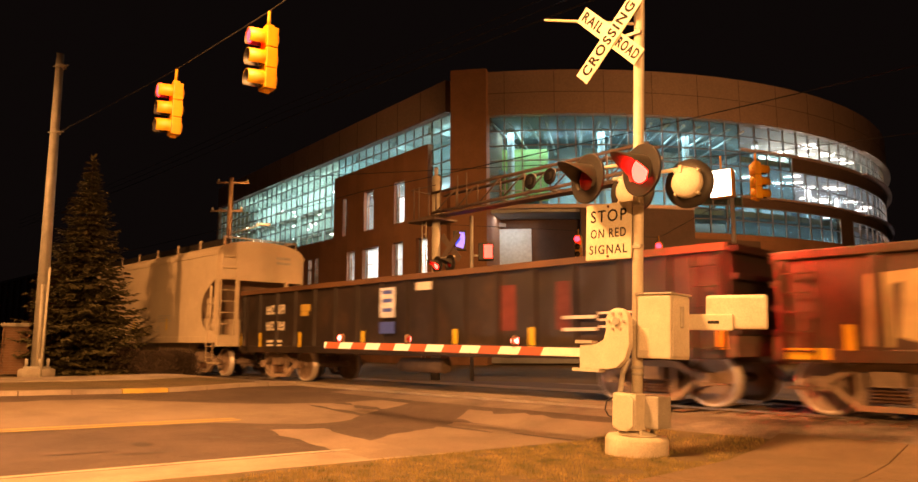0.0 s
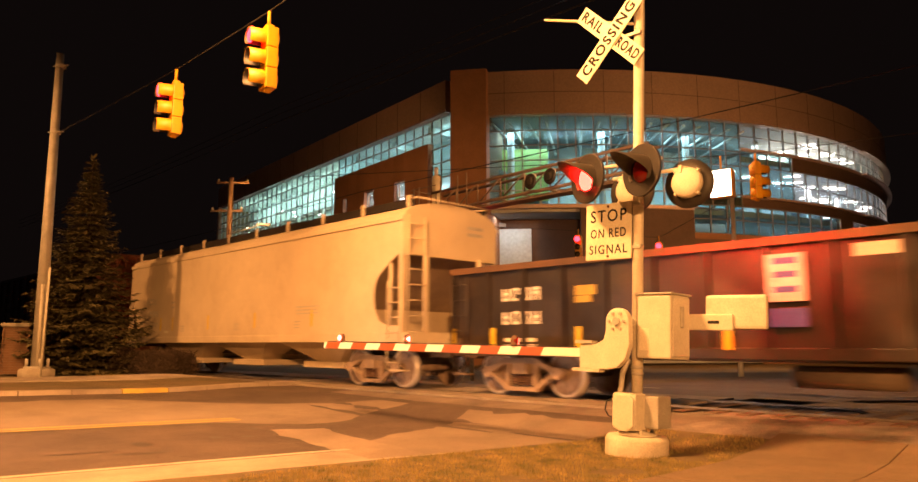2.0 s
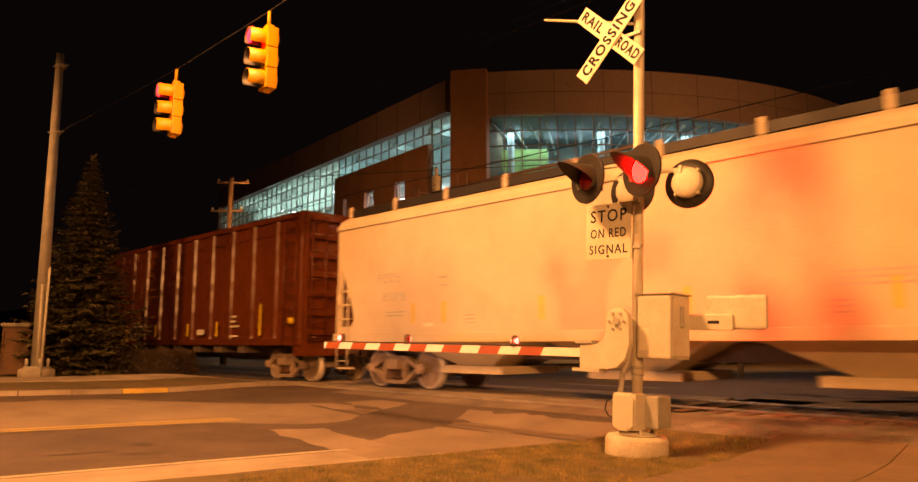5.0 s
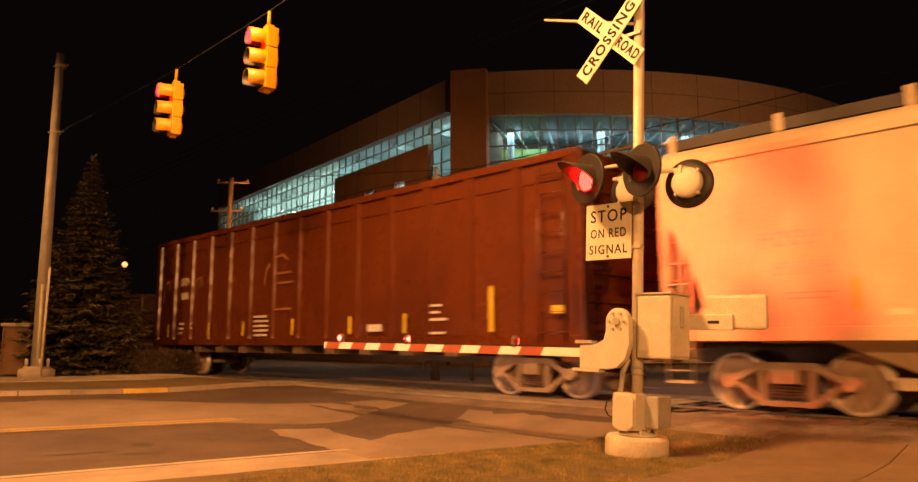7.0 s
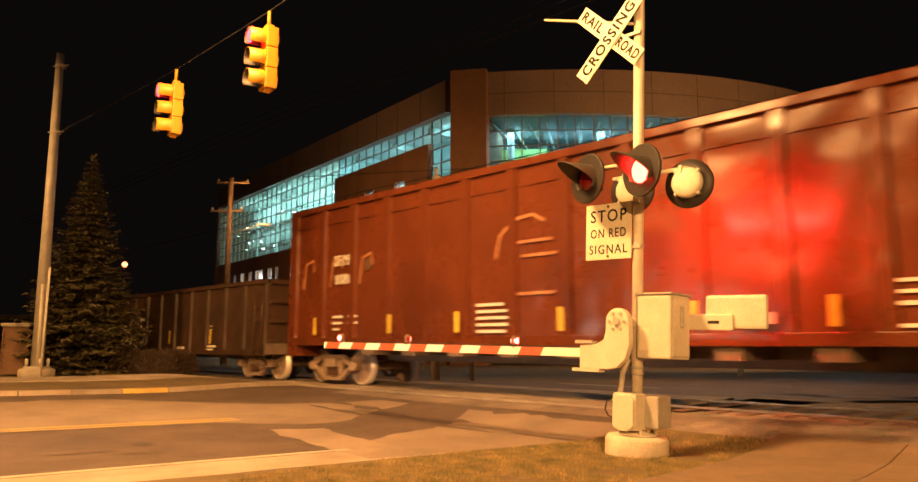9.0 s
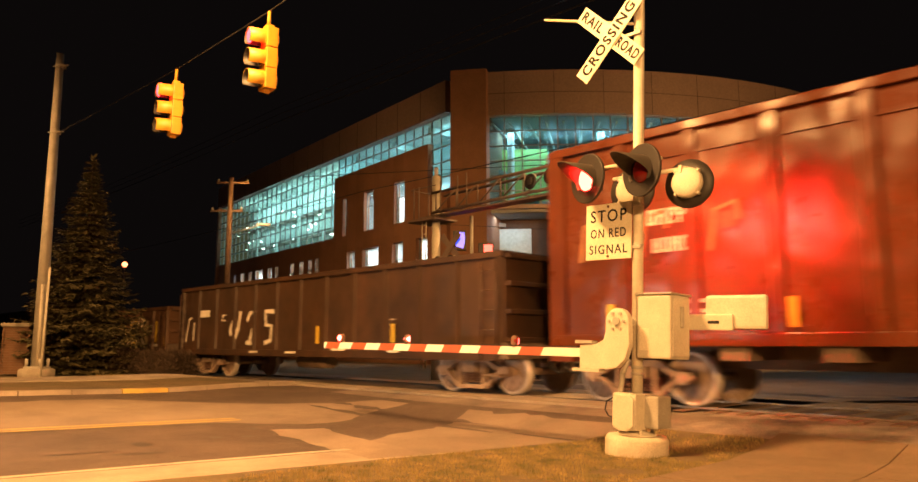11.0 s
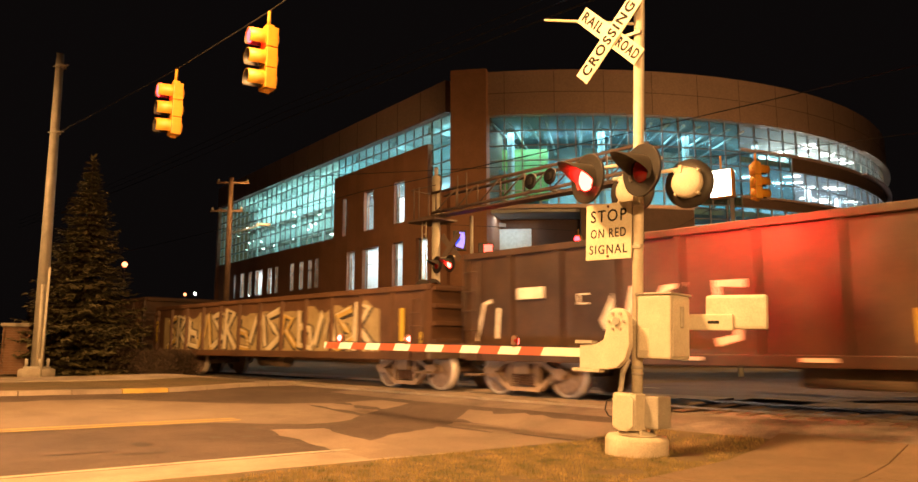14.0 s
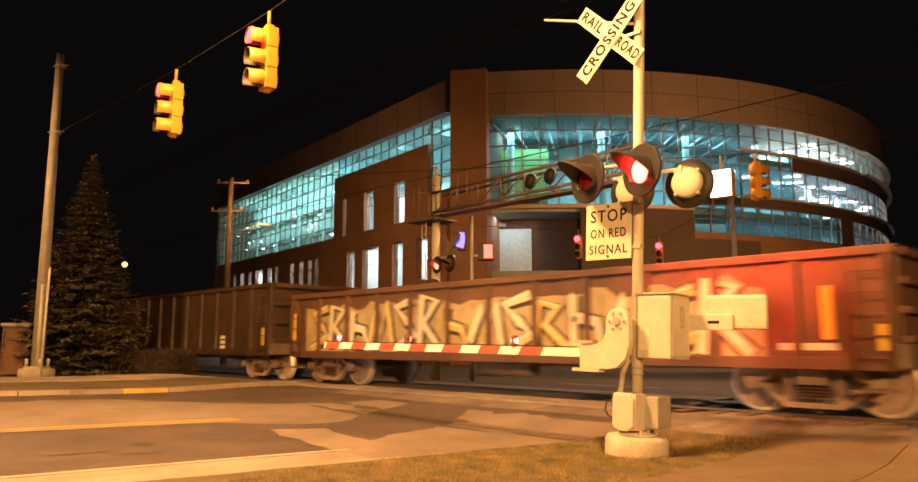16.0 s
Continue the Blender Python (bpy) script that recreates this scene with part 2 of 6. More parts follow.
def boxed(name, dims, material, parent, label="", bevel=0.0, m=None):
    bm = bmesh.new()
    box(bm, *dims)
    return part(name, bm, material, parent, label, bevel, m=m)


def lettering(name, text, size, material, parent, m, width=None):
    """Words as a thin mesh, centred, facing -y."""
    cu = bpy.data.curves.new(name, "FONT")
    cu.body, cu.size, cu.align_x, cu.align_y, cu.extrude, cu.resolution_u = text, size, "CENTER", "CENTER", 0.002, 3
    cu.offset, cu.space_character = size * (0.03 if size > 0.19 and len(text) != 4 or text in ('RAIL', 'ROAD') else 0.008), 1.2
    tmp = bpy.data.objects.new(name, cu)
    me = bpy.data.meshes.new_from_object(tmp)
    bpy.data.objects.remove(tmp)
    xs = [v.co.x for v in me.vertices]
    k = width / (max(xs) - min(xs)) if width else 1.0
    me.transform(Matrix.Rotation(radians(90), 4, "X") @ Matrix.Diagonal((k, 1, 1, 1)))
    me.materials.clear()
    me.materials.append(material)
    ob = new(name, me)
    ob.parent, ob.matrix_basis = parent, m
    return ob


def smoothstep(a, b, x):
    k = min(max((x - a) / (b - a), 0), 1)
    return k * k * (3 - 2 * k)


def ground_z(x, y):
    """Height of the land: it rises to the crossing, and away along the street."""
    s, q = x * ALONG.x + y * ALONG.y, x * ACROSS.x + y * ACROSS.y - MIDDLE
    base = -0.34 + 0.46 * smoothstep(-9, -21, s)
    if q < 0:
        w = smoothstep(3.8, 1.7, -q)
    else:
        w = smoothstep(9, 2.5, q)
        base = -0.25
    return base * (1 - w) - 0.05 * w


# ---- the ground, the street and the track ----
def sheet(name, material, s_range, q_range, edge, lift, parent=None, kind="structure", ragged=0.0, label="", category="", thick=0.0, keep=None):
    """A strip laid on the land, given along and across the track; edge(q) gives its two limits along s."""
    bm = bmesh.new()
    n, qs = s_range, q_range
    rows = []
    for q in qs:
        a, b = edge(q)
        a, b = a + ragged * noise.noise(Vector((q * 1.7, 3, a))), b + ragged * noise.noise(Vector((q * 1.7, 9, 0)))
        row = []
        for k in range(n + 1):
            p = on_track(a + (b - a) * k / n, q)
            row.append(bm.verts.new((p.x, p.y, ground_z(p.x, p.y) + lift)))
        rows.append(row)
    for i in range(len(rows) - 1):
        for k in range(n):
            bm.faces.new((rows[i][k], rows[i][k + 1], rows[i + 1][k + 1], rows[i + 1][k]))
    if thick:
        f = bmesh.ops.extrude_face_region(bm, geom=bm.faces[:])
        bmesh.ops.translate(bm, vec=(0, 0, -thick), verts=[v for v in f["geom"] if isinstance(v, bmesh.types.BMVert)])
    ob = part(name, bm, material, parent, smooth=not thick)
    return tagged(ob, label, category, "", kind) if parent is None else ob


def steps(a, b, d):
    n = max(1, round(abs(b - a) / d))
    return [a + (b - a) * k / n for k in range(n + 1)]


FINE = steps(-40, -14, 2) + steps(-13.5, 12, 0.5) + steps(14, 60, 3)
bm = bmesh.new()
lines = [-900, -300, -120, -60] + steps(-40, 20, 1.0) + [40, 80, 200, 600]
across = [-900, -300, -100, -60] + steps(-40, -14, 2) + steps(-13, 14, 0.7) + [20, 40, 70, 120, 300, 900]
grid = []
for q in across:
    row = []
    for s in lines:
        p = on_track(s, q)
        z = ground_z(p.x, p.y) - 0.05
        row.append(bm.verts.new((p.x, p.y, z)))
    grid.append(row)
for i in range(len(across) - 1):
    for k in range(len(lines) - 1):
        bm.faces.new((grid[i][k], grid[i][k + 1], grid[i + 1][k + 1], grid[i + 1][k]))
tagged(part("ground", bm, DIRT, smooth=True), "dry brown winter ground with thin grass", "ground", kind="structure")


def road_mid(q):
    return -12.15 + 0.22 * (q + 6)


def near_edge(q):
    return road_mid(q) + 5.15


def far_gutter(q):
    return road_mid(q) - 4.35 - (1.9 * smoothstep(-6.0, -0.5, q) if q < 0 else 1.9 * smoothstep(9, 1, q))


road = sheet("road", ASPHALT, 12, FINE, lambda q: (far_gutter(q), near_edge(q)), 0.0, label="worn asphalt street across the railway", category="road")
sheet("pavement", OLD_CONCRETE, 4, [q for q in FINE if q <= -5.4], lambda q: (road_mid(q) + 4.25, near_edge(q) + 0.02), 0.004, label="pale worn concrete gutter along the street", category="road shoulder", ragged=0.05)


def patch(corners, label, material, lift, ragged=0.12, n=14):
    """A worn patch between four corners, given along and across the track, with uneven edges."""
    a, b, c, d = [Vector((s, q)) for s, q in corners]
    bm = bmesh.new()
    grid = []
    for i in range(n + 1):
        row = []
        for k in range(n + 1):
            u, v = i / n, k / n
            w = a.lerp(b, u).lerp(d.lerp(c, u), v)
            fray = ragged if 0 in (i, k) or n in (i, k) else 0.0
            w += Vector((noise.noise(Vector((w.x * 2.3, w.y * 2.3, lift * 900))), noise.noise(Vector((w.x * 2.3, w.y * 2.3, 7 + lift * 900))))) * fray
            p = on_track(w.x, w.y)
            row.append(bm.verts.new((p.x, p.y, ground_z(p.x, p.y) + lift)))
        grid.append(row)
    for i in range(n):
        for k in range(n):
            bm.faces.new((grid[i][k], grid[i + 1][k], grid[i + 1][k + 1], grid[i][k + 1]))
    tagged(part("road_patch", bm, material, smooth=True), label, "road patch", "", "structure")


def lane(off, q):
    return road_mid(q) + off, q


WORN_ASPHALT = surface("worn_asphalt", (0.27, 0.21, 0.165), (0.205, 0.158, 0.125), 0.7, 0.8, bump=0.5, grain=80, stain=(0.13, 0.10, 0.08), amount=0.7)
PANEL_ASPHALT = surface("crossing_asphalt", (0.27, 0.215, 0.18), (0.17, 0.135, 0.115), 1.1, 0.75, bump=0.5, grain=60, stain=(0.08, 0.065, 0.055), amount=0.7)
sheet("road_patch", WORN_ASPHALT, 8, steps(-30.0, -2.6, 0.3), lambda q: (road_mid(q) - 3.35 + 1.5 * smoothstep(-7.5, -4.0, q) + 0.8 * smoothstep(-4.0, -2.6, q), road_mid(q) + 0.35 + 0.75 * smoothstep(-6.6, -5.4, q) - 1.1 * smoothstep(-5.0, -3.2, q)), 0.0035, ragged=0.22, label="pale worn far lane of the street", category="road patch")
patch([lane(1.55, -6.25), lane(5.1, -6.85), lane(5.1, -6.05), lane(1.75, -5.45)], "pale concrete strip across the lane", WORN_ASPHALT, 0.007, 0.10)
patch([lane(3.45, -5.75), lane(5.15, -6.3), lane(5.15, -2.62), lane(1.7, -2.62)], "pale concrete apron before the rails", WORN_ASPHALT, 0.0055, 0.22)
patch([lane(-3.2, -2.40), lane(5.9, -2.36), lane(6.2, -1.78), lane(-3.2, -1.78)], "worn strip beside the rails", PANEL_ASPHALT, 0.0045, 0.05)
for off in (0.0, 0.22):
    sheet("road_line", ROAD_YELLOW, 1, [q for q in FINE if -40 <= q <= -5.6], lambda q: (road_mid(q) + off + 0.02 - 0.05 * max(q + 7.7, -4), road_mid(q) + off + 0.12 - 0.05 * max(q + 7.7, -4)), 0.007, label="worn double yellow centre line", category="road marking")
sheet("road_line", ROAD_WHITE, 1, [q for q in FINE if -40 <= q <= -6.5], lambda q: (road_mid(q) + 4.10, road_mid(q) + 4.23), 0.008, label="white edge line of the street", category="road marking")
sheet("road_line", ROAD_WHITE, 1, [q for q in FINE if 4.5 <= q], lambda q: (road_mid(q) + 3.9, road_mid(q) + 4.03), 0.014, label="white edge line beyond the railway", category="road marking")
sheet("road_line", ROAD_WHITE, 1, steps(4.6, 5.1, 0.25), lambda q: (road_mid(q) - 3.6, road_mid(q) - 0.4), 0.014, label="white stop line beyond the railway", category="road marking")

TAR = surface("tar_seal", (0.045, 0.035, 0.03), (0.06, 0.048, 0.04), 6, 0.6, bump=0.3)
for s_off, q, w, d in ((2.1, -8.4, 0.34, 0.10), (1.9, -7.3, 0.22, 0.07), (2.0, -6.9, 0.18, 0.08), (3.0, -8.9, 0.12, 0.35), (2.7, -9.6, 0.10, 0.4), (1.2, -6.4, 0.25, 0.06), (3.3, -6.2, 0.16, 0.06)):
    sheet("tar_patch", TAR, 4, steps(q, q + d * 2, 0.05), lambda k: (road_mid(k) + s_off, road_mid(k) + s_off + w), 0.005, label="small dark tar patch on the lane", category="road patch", ragged=0.12)

# kerb stones, verge and footway along the far side of the street
kerb = thing("kerb", Matrix(), "worn concrete kerb with a yellow stretch", "kerb", kind="structure")
qs = steps(-30, -1.6, 0.95)
for a, b in zip(qs, qs[1:]):
    m = (a + b) / 2
    sheet("kerb_stone", ROAD_YELLOW if -6.0 < m < -5.0 else OLD_CONCRETE, 1, [a + 0.012, m, b - 0.012], lambda q: (far_gutter(q) - 0.20, far_gutter(q)), 0.09, kerb, thick=0.25)
sheet("verge", DIRT, 3, [q for q in FINE if -40 <= q <= -2.2], lambda q: (far_gutter(q) - 2.4, far_gutter(q) - 0.20), 0.075, label="brown strip of dry grass behind the kerb", category="verge")
walkway = thing("footway", Matrix(), "concrete slab footway beside the street", "footway", kind="structure")
qs = steps(-30, -2.4, 1.5)
for a, b in zip(qs, qs[1:]):
    sheet("slab", OLD_CONCRETE, 2, [a + 0.01, (a + b) / 2, b - 0.01], lambda q: (far_gutter(q) - 4.2, far_gutter(q) - 2.4), 0.095, walkway, thick=0.15)
WALK_CONCRETE = surface("walk_concrete", (0.215, 0.152, 0.098), (0.165, 0.117, 0.076), 1.4, 0.9, bump=0.5, grain=60, stain=(0.12, 0.085, 0.055), amount=0.6, spread=0.05)
near_walk = thing("pavement", Matrix(), "concrete slab pavement beside the grass verge", "pavement", kind="structure")
for i in range(-6, 4):
    for k in range(4):
        s0, q0 = -4.05 + k * 1.5, -10.0 + i * 1.5 + 3
        if q0 > -3.6:
            continue
        sheet("slab", WALK_CONCRETE, 2, [q0 + 0.008, q0 + 0.75, q0 + 1.49], lambda q: (s0 + 0.008 + 0.02 * q, s0 + 1.49 + 0.02 * q), 0.03, near_walk, thick=0.12)

sheet("track_bed", BALLAST, 60, steps(-2.7, 2.7, 0.3), lambda q: (-6.6, 40.0), 0.0, kind="stuff", label="gravel track bed beside the crossing", category="ballast")
sheet("track_bed", BALLAST, 80, steps(-2.3, 2.7, 0.3), lambda q: (-120.0, -19.3), 0.0, kind="stuff", label="gravel track bed beside the crossing", category="ballast")
track = thing("railway_track", Matrix.Translation(on_track(0)) @ pose(0, 0, 0, 0, 0, TURN), "steel rails on wooden ties set in the street", "railway track", kind="structure")
RAIL = [(-0.07, -0.17), (0.07, -0.17), (0.07, -0.155), (0.012, -0.135), (0.012, -0.045), (0.036, -0.035), (0.036, -0.004), (0.028, 0), (-0.028, 0), (-0.036, -0.004), (-0.036, -0.035), (-0.012, -0.045), (-0.012, -0.135), (-0.07, -0.155)]
for y in (-0.75, 0.75):
    bm = bmesh.new()
    prism(bm, [(y + a, b) for a, b in RAIL], -130, 45, "x")
    part("rail", bm, RAIL_STEEL, track)
bm = bmesh.new()
box(bm, -0.11, 0.11, -1.3, 1.3, -0.24, -0.075)
tie = finish("tie", bm, WOOD_POLE)
for k in range(90):
    x = -6.2 + k * 0.53
    part("tie", tie, None, track, m=pose(x, 0, 0.045))
bm = bmesh.new()
for y0, y1 in ((-1.75, -0.80), (-0.66, 0.66), (0.80, 1.75)):
    for k in range(5):
        box(bm, -19.2 + k * 2.5, -16.72 + k * 2.5, y0, y1, -0.18, -0.012)
part("crossing_panels", bm, OLD_CONCRETE, track, "worn crossing panels between the rails")


def grass_blades(name, places, count, label, height=0.07, seed=4):
    rng = random.Random(seed)
    verts, faces = [], []
    for _ in range(count):
        s, q = places(rng)
        p = on_track(s, q)
        z = ground_z(p.x, p.y) - 0.05
        h, a, lean = height * rng.uniform(0.5, 1.3), rng.uniform(0, math.tau), rng.uniform(0, 0.05)
        w = 0.008
        dx, dy = math.cos(a) * w, math.sin(a) * w
        i = len(verts)
        verts += [(p.x - dx, p.y - dy, z), (p.x + dx, p.y + dy, z), (p.x - dy / w * lean, p.y + dx / w * lean, z + h)]
        faces.append((i, i + 1, i + 2))
    me = bpy.data.meshes.new(name)
    me.from_pydata(verts, [], faces)
    me.materials.append(GRASS)
    return tagged(new(name, me), label, "grass", "", "stuff")


def verge_spot(rng):
    while True:
        q = rng.uniform(-11.0, -2.7)
        s = rng.uniform(-7.2, -3.0)
        if near_edge(q) + 0.05 < s < -4.12 + 0.35 * smoothstep(-4.2, -2.6, q) and noise.noise(Vector((s * 1.6, q * 1.6, 0))) > -0.35:
            return s, q


sheet("verge", DIRT, 6, steps(-12, -2.7, 0.5), lambda q: (near_edge(q) + 0.01, -4.03 + 1.2 * smoothstep(-4.2, -2.6, q)), 0.002, label="earth of the verge round the signal mast", category="verge")
grass_blades("grass", verge_spot, 90000, "short patchy brown-green winter grass on the verge", 0.075)
grass_blades("grass", lambda r: ((lambda q: (far_gutter(q) - r.uniform(0.4, 2.3), q))(r.uniform(-14, -2.6))), 5000, "dry grass strip behind the kerb", 0.05, 5)


# ---- the lit hall beyond the street ----
def hall_run(t, d=0.0):
    """A place t metres along the long wing, d metres in from its face."""
    return (-0.56 - 0.607 * t + 0.795 * d, 48.0 + 0.795 * t + 0.607 * d)


WING = Matrix(((-0.607, 0.795, 0, -0.56), (0.795, 0.607, 0, 48.0), (0, 0, 1, 0), (0, 0, 0, 1)))
hall = thing("hall", Matrix(), "large brown hall with lit curtain walls and a curved end", "building")


def slab_wall(name, t0, t1, d0, d1, z0, z1, material, parent, label="", m=WING):
    bm = bmesh.new()
    box(bm, t0, t1, d0, d1, z0, z1)
    return part(name, bm, material, parent, label, m=m)


def holed_wall(name, t0, t1, z0, z1, holes, d0, d1, material, parent):
    """A wall cut into the blocks left over round its window holes (t0, t1, z0, z1)."""
    ts = sorted({t0, t1, *[h[0] for h in holes], *[h[1] for h in holes]})
    zs = sorted({z0, z1, *[h[2] for h in holes], *[h[3] for h in holes]})
    def block(*dims):
        bm = bmesh.new()
        box(bm, *dims)
        return part(name, bm, material, parent, m=WING)

    for a, b in zip(ts, ts[1:]):
        run = None
        for c, d in zip(zs, zs[1:]):
            hole = any(h[0] < (a + b) / 2 < h[1] and h[2] < (c + d) / 2 < h[3] for h in holes)
            if hole:
                if run:
                    block(a, b, d0, d1, *run)
                run = None
            else:
                run = (run[0], d) if run else (c, d)
        if run:
            block(a, b, d0, d1, *run)


def curtain(parent, t0, t1, z0, z1, cols, rows, d=0.0, glass=None, m=WING, name="curtain_wall"):
    bm = bmesh.new()
    box(bm, t0, t1, d - 0.085, d + 0.05, z0 - 0.04, z0 + 0.04)
    frame_ob = part(name, bm, MULLION, parent, m=m)
    bm = bmesh.new()
    box(bm, -0.03, 0.03, d - 0.05, d + 0.05, z0 + 0.04, z1)
    upright = finish("mullion", bm, MULLION)
    for k in range(cols + 1):
        part("mullion", upright, None, frame_ob, m=pose(t0 + (t1 - t0) * k / cols, 0, 0))
    bm = bmesh.new()
    box(bm, t0, t1, d - 0.085, d + 0.05, -0.04, 0.04)
    rail = finish("transom", bm, MULLION)
    for k in range(1, rows + 1):
        part("transom", rail, None, frame_ob, m=pose(0, 0, z0 + (z1 - z0) * k / rows))
    w, h = (t1 - t0) / cols, (z1 - z0) / rows
    bm = bmesh.new()
    box(bm, 0.05, w - 0.05, -0.012, 0.012, 0.045, h - 0.045)
    pane = finish("pane", bm, glass or GLASS)
    for i in range(cols):
        for j in range(rows):
            p = part("pane", pane, None, frame_ob, m=pose(t0 + w * i, d, z0 + h * j))
            p.visible_shadow = False
    return frame_ob


TOP = 18.8
holes = []
for a, b in ((2.2, 3.6), (5.25, 6.65), (8.6, 11.0), (12.2, 13.5)):
    holes.append((a, b, 5.0, 8.35))
for a, b in ((5.1, 6.5), (9.4, 10.9), (13.75, 14.35)):
    holes.append((a, b, 9.75, 12.85))
for a, b in ((19.0, 19.8), (20.3, 21.1), (22.0, 22.9), (24.0, 24.8), (27.5, 28.3), (29.0, 30.1), (31.3, 33.2), (34.0, 35.1), (36.0, 37.2), (38.6, 39.1)):
    holes.append((a, b, 5.85, 8.45))
holed_wall("wall", 2.25, 15.9, -0.3, 14.85, [h for h in holes if h[1] < 15.9], -0.35, 0.15, HALL_BRICK, hall)
holed_wall("wall", 15.9, 44.0, -0.3, 9.85, [h for h in holes if h[0] > 15.9], -0.05, 0.30, HALL_BRICK, hall)
slab_wall("wall", 0.0, 2.25, -0.3, 0.1, -0.3, 11.2, HALL_BRICK, hall)
slab_wall("fascia", 0.0, 44.0, -0.45, 0.6, 16.55, TOP, HALL_PANEL, hall, "brown metal roof band")
for k in range(1, 15):
    slab_wall("fascia_joint", k * 3.0 - 0.03, k * 3.0 + 0.03, -0.46, -0.44, 16.6, TOP - 0.05, HALL_DARK, hall)
curtain(hall, 2.25, 15.9, 14.85, 16.55, 12, 2, 0.05)
curtain(hall, 0.0, 2.25, 11.2, 16.55, 2, 5, 0.05)
curtain(hall, 15.9, 44.0, 9.85, 16.55, 24, 7, 0.05, GLASS_TEAL)
for a, b, z0, z1 in holes:
    bm = bmesh.new()
    for e in (a, b - 0.06):
        box(bm, e, e + 0.06, -0.08, 0.0, z0, z1)
    for e in (z0, z1 - 0.06, z0 + (z1 - z0) * 0.62):
        box(bm, a, b, -0.08, 0.0, e, e + 0.06)
    win = part("window", bm, MULLION, hall, m=WING)
    bm = bmesh.new()
    box(bm, a + 0.06, b - 0.06, -0.05, -0.03, z0 + 0.06, z1 - 0.06)
    part("pane", bm, GLASS_WHITE, win).visible_shadow = False
# rooms inside the wing
slab_wall("inner_wall", 0.0, 44.0, 9.0, 9.2, -0.3, TOP, HALL_INSIDE, hall)
slab_wall("inner_wall", 16.2, 44.0, 3.4, 3.55, 9.45, 16.45, HALL_WHITE, hall, "white inner wall")
for z in (11.6, 13.9):
    slab_wall("gallery_edge", 16.0, 44.0, 3.1, 3.4, z - 0.18, z + 0.1, HALL_TRIM, hall)
slab_wall("inner_wall", 2.0, 44.0, 2.6, 2.7, 4.6, 9.3, HALL_WHITE, hall)
slab_wall("inner_wall", 2.3, 15.8, 2.6, 2.7, 9.46, 13.2, HALL_WHITE, hall)
slab_wall("inner_wall", 0.1, 15.9, 3.6, 3.7, 11.2, 16.5, HALL_INSIDE, hall)
slab_wall("end_wall", 44.0, 44.3, -0.4, 30.0, -0.3, TOP, HALL_BRICK, hall)
for z in (0.0, 4.7, 9.3, 13.1):
    slab_wall("floor_slab", 0.0, 44.0, 0.35 if z < 9.4 else 4.0, 9.0, z - 0.15, z + 0.15, HALL_FLOOR, hall)
slab_wall("roof", 0.0, 44.0, 0.6, 30.0, TOP - 0.5, TOP - 0.2, HALL_DARK, hall)
for k in range(5):
    slab_wall("column", 18.5 + k * 5.4, 18.7 + k * 5.4, 2.7, 2.9, 9.4, 16.5, HALL_WHITE, hall)
slab_wall("inner_ceiling", 0.1, 44.0, 0.12, 3.6, 16.48, 16.54, HALL_WHITE, hall)
for k in range(3):
    slab_wall("roof_truss", 3 + k * 5.2, 3.25 + k * 5.2, 0.4, 9.0, 16.0, 16.4, HALL_WHITE, hall)
for t in (1.5, 9, 20, 28, 37):
    wash = hall_run(t, 3.5)
    lamp("hall_ceiling_light", "AREA", (*hall_run(t, 0.7), 16.1), 400 if t > 15 else 190, (0.68, 1.0, 0.96), (*wash, 13.2), 8.0 if t > 5 else 2.0, 0.8)
for t in (6, 13, 22, 30, 37):
    x, y = hall_run(t, 1.5)
    lamp("hall_ceiling_light", "AREA", (x, y, 8.9), 420, (0.92, 1.0, 0.95), None, 5.0, 0.6, turn=127.4)
for t in (6, 11):
    x, y = hall_run(t, 1.3)
    lamp("hall_ceiling_light", "AREA", (x, y, 12.95), 420, (0.95, 1.0, 1.0), None, 4.0, 1.0, turn=127.4)
rng = random.Random(8)
for k in range(26):
    t, d, z = rng.uniform(16.5, 42), rng.uniform(0.8, 2.8), rng.uniform(10.6, 14.5)
    bm = bmesh.new()
    box(bm, t - 0.08, t + 0.08, d - 0.08, d + 0.08, z, z + 0.12)
    part("pendant_light", bm, LIT_WHITE, hall, m=WING)

# brick pier at the corner
bm = bmesh.new()
prism(bm, [(-0.58, 47.4), (1.80, 47.0), (3.2, 52.0), (1.5, 54.0)], -0.3, 19.35, "z")
part("corner_pier", bm, HALL_BRICK, hall, "tall brown brick pier")

# the curved end: an arc in plan
CX, CY, RX, RY = 8.0, 88.0, 37.0, 40.6


def drum(a, grow=0.0):
    """A place on the curved face at the angle a, grow metres out from it."""
    c, s = math.cos(a), math.sin(a)
    n = Vector((c / RX, s / RY)).normalized()
    return CX + RX * c + n.x * grow, CY + RY * s + n.y * grow


A0, A1 = radians(-100.2), radians(12)


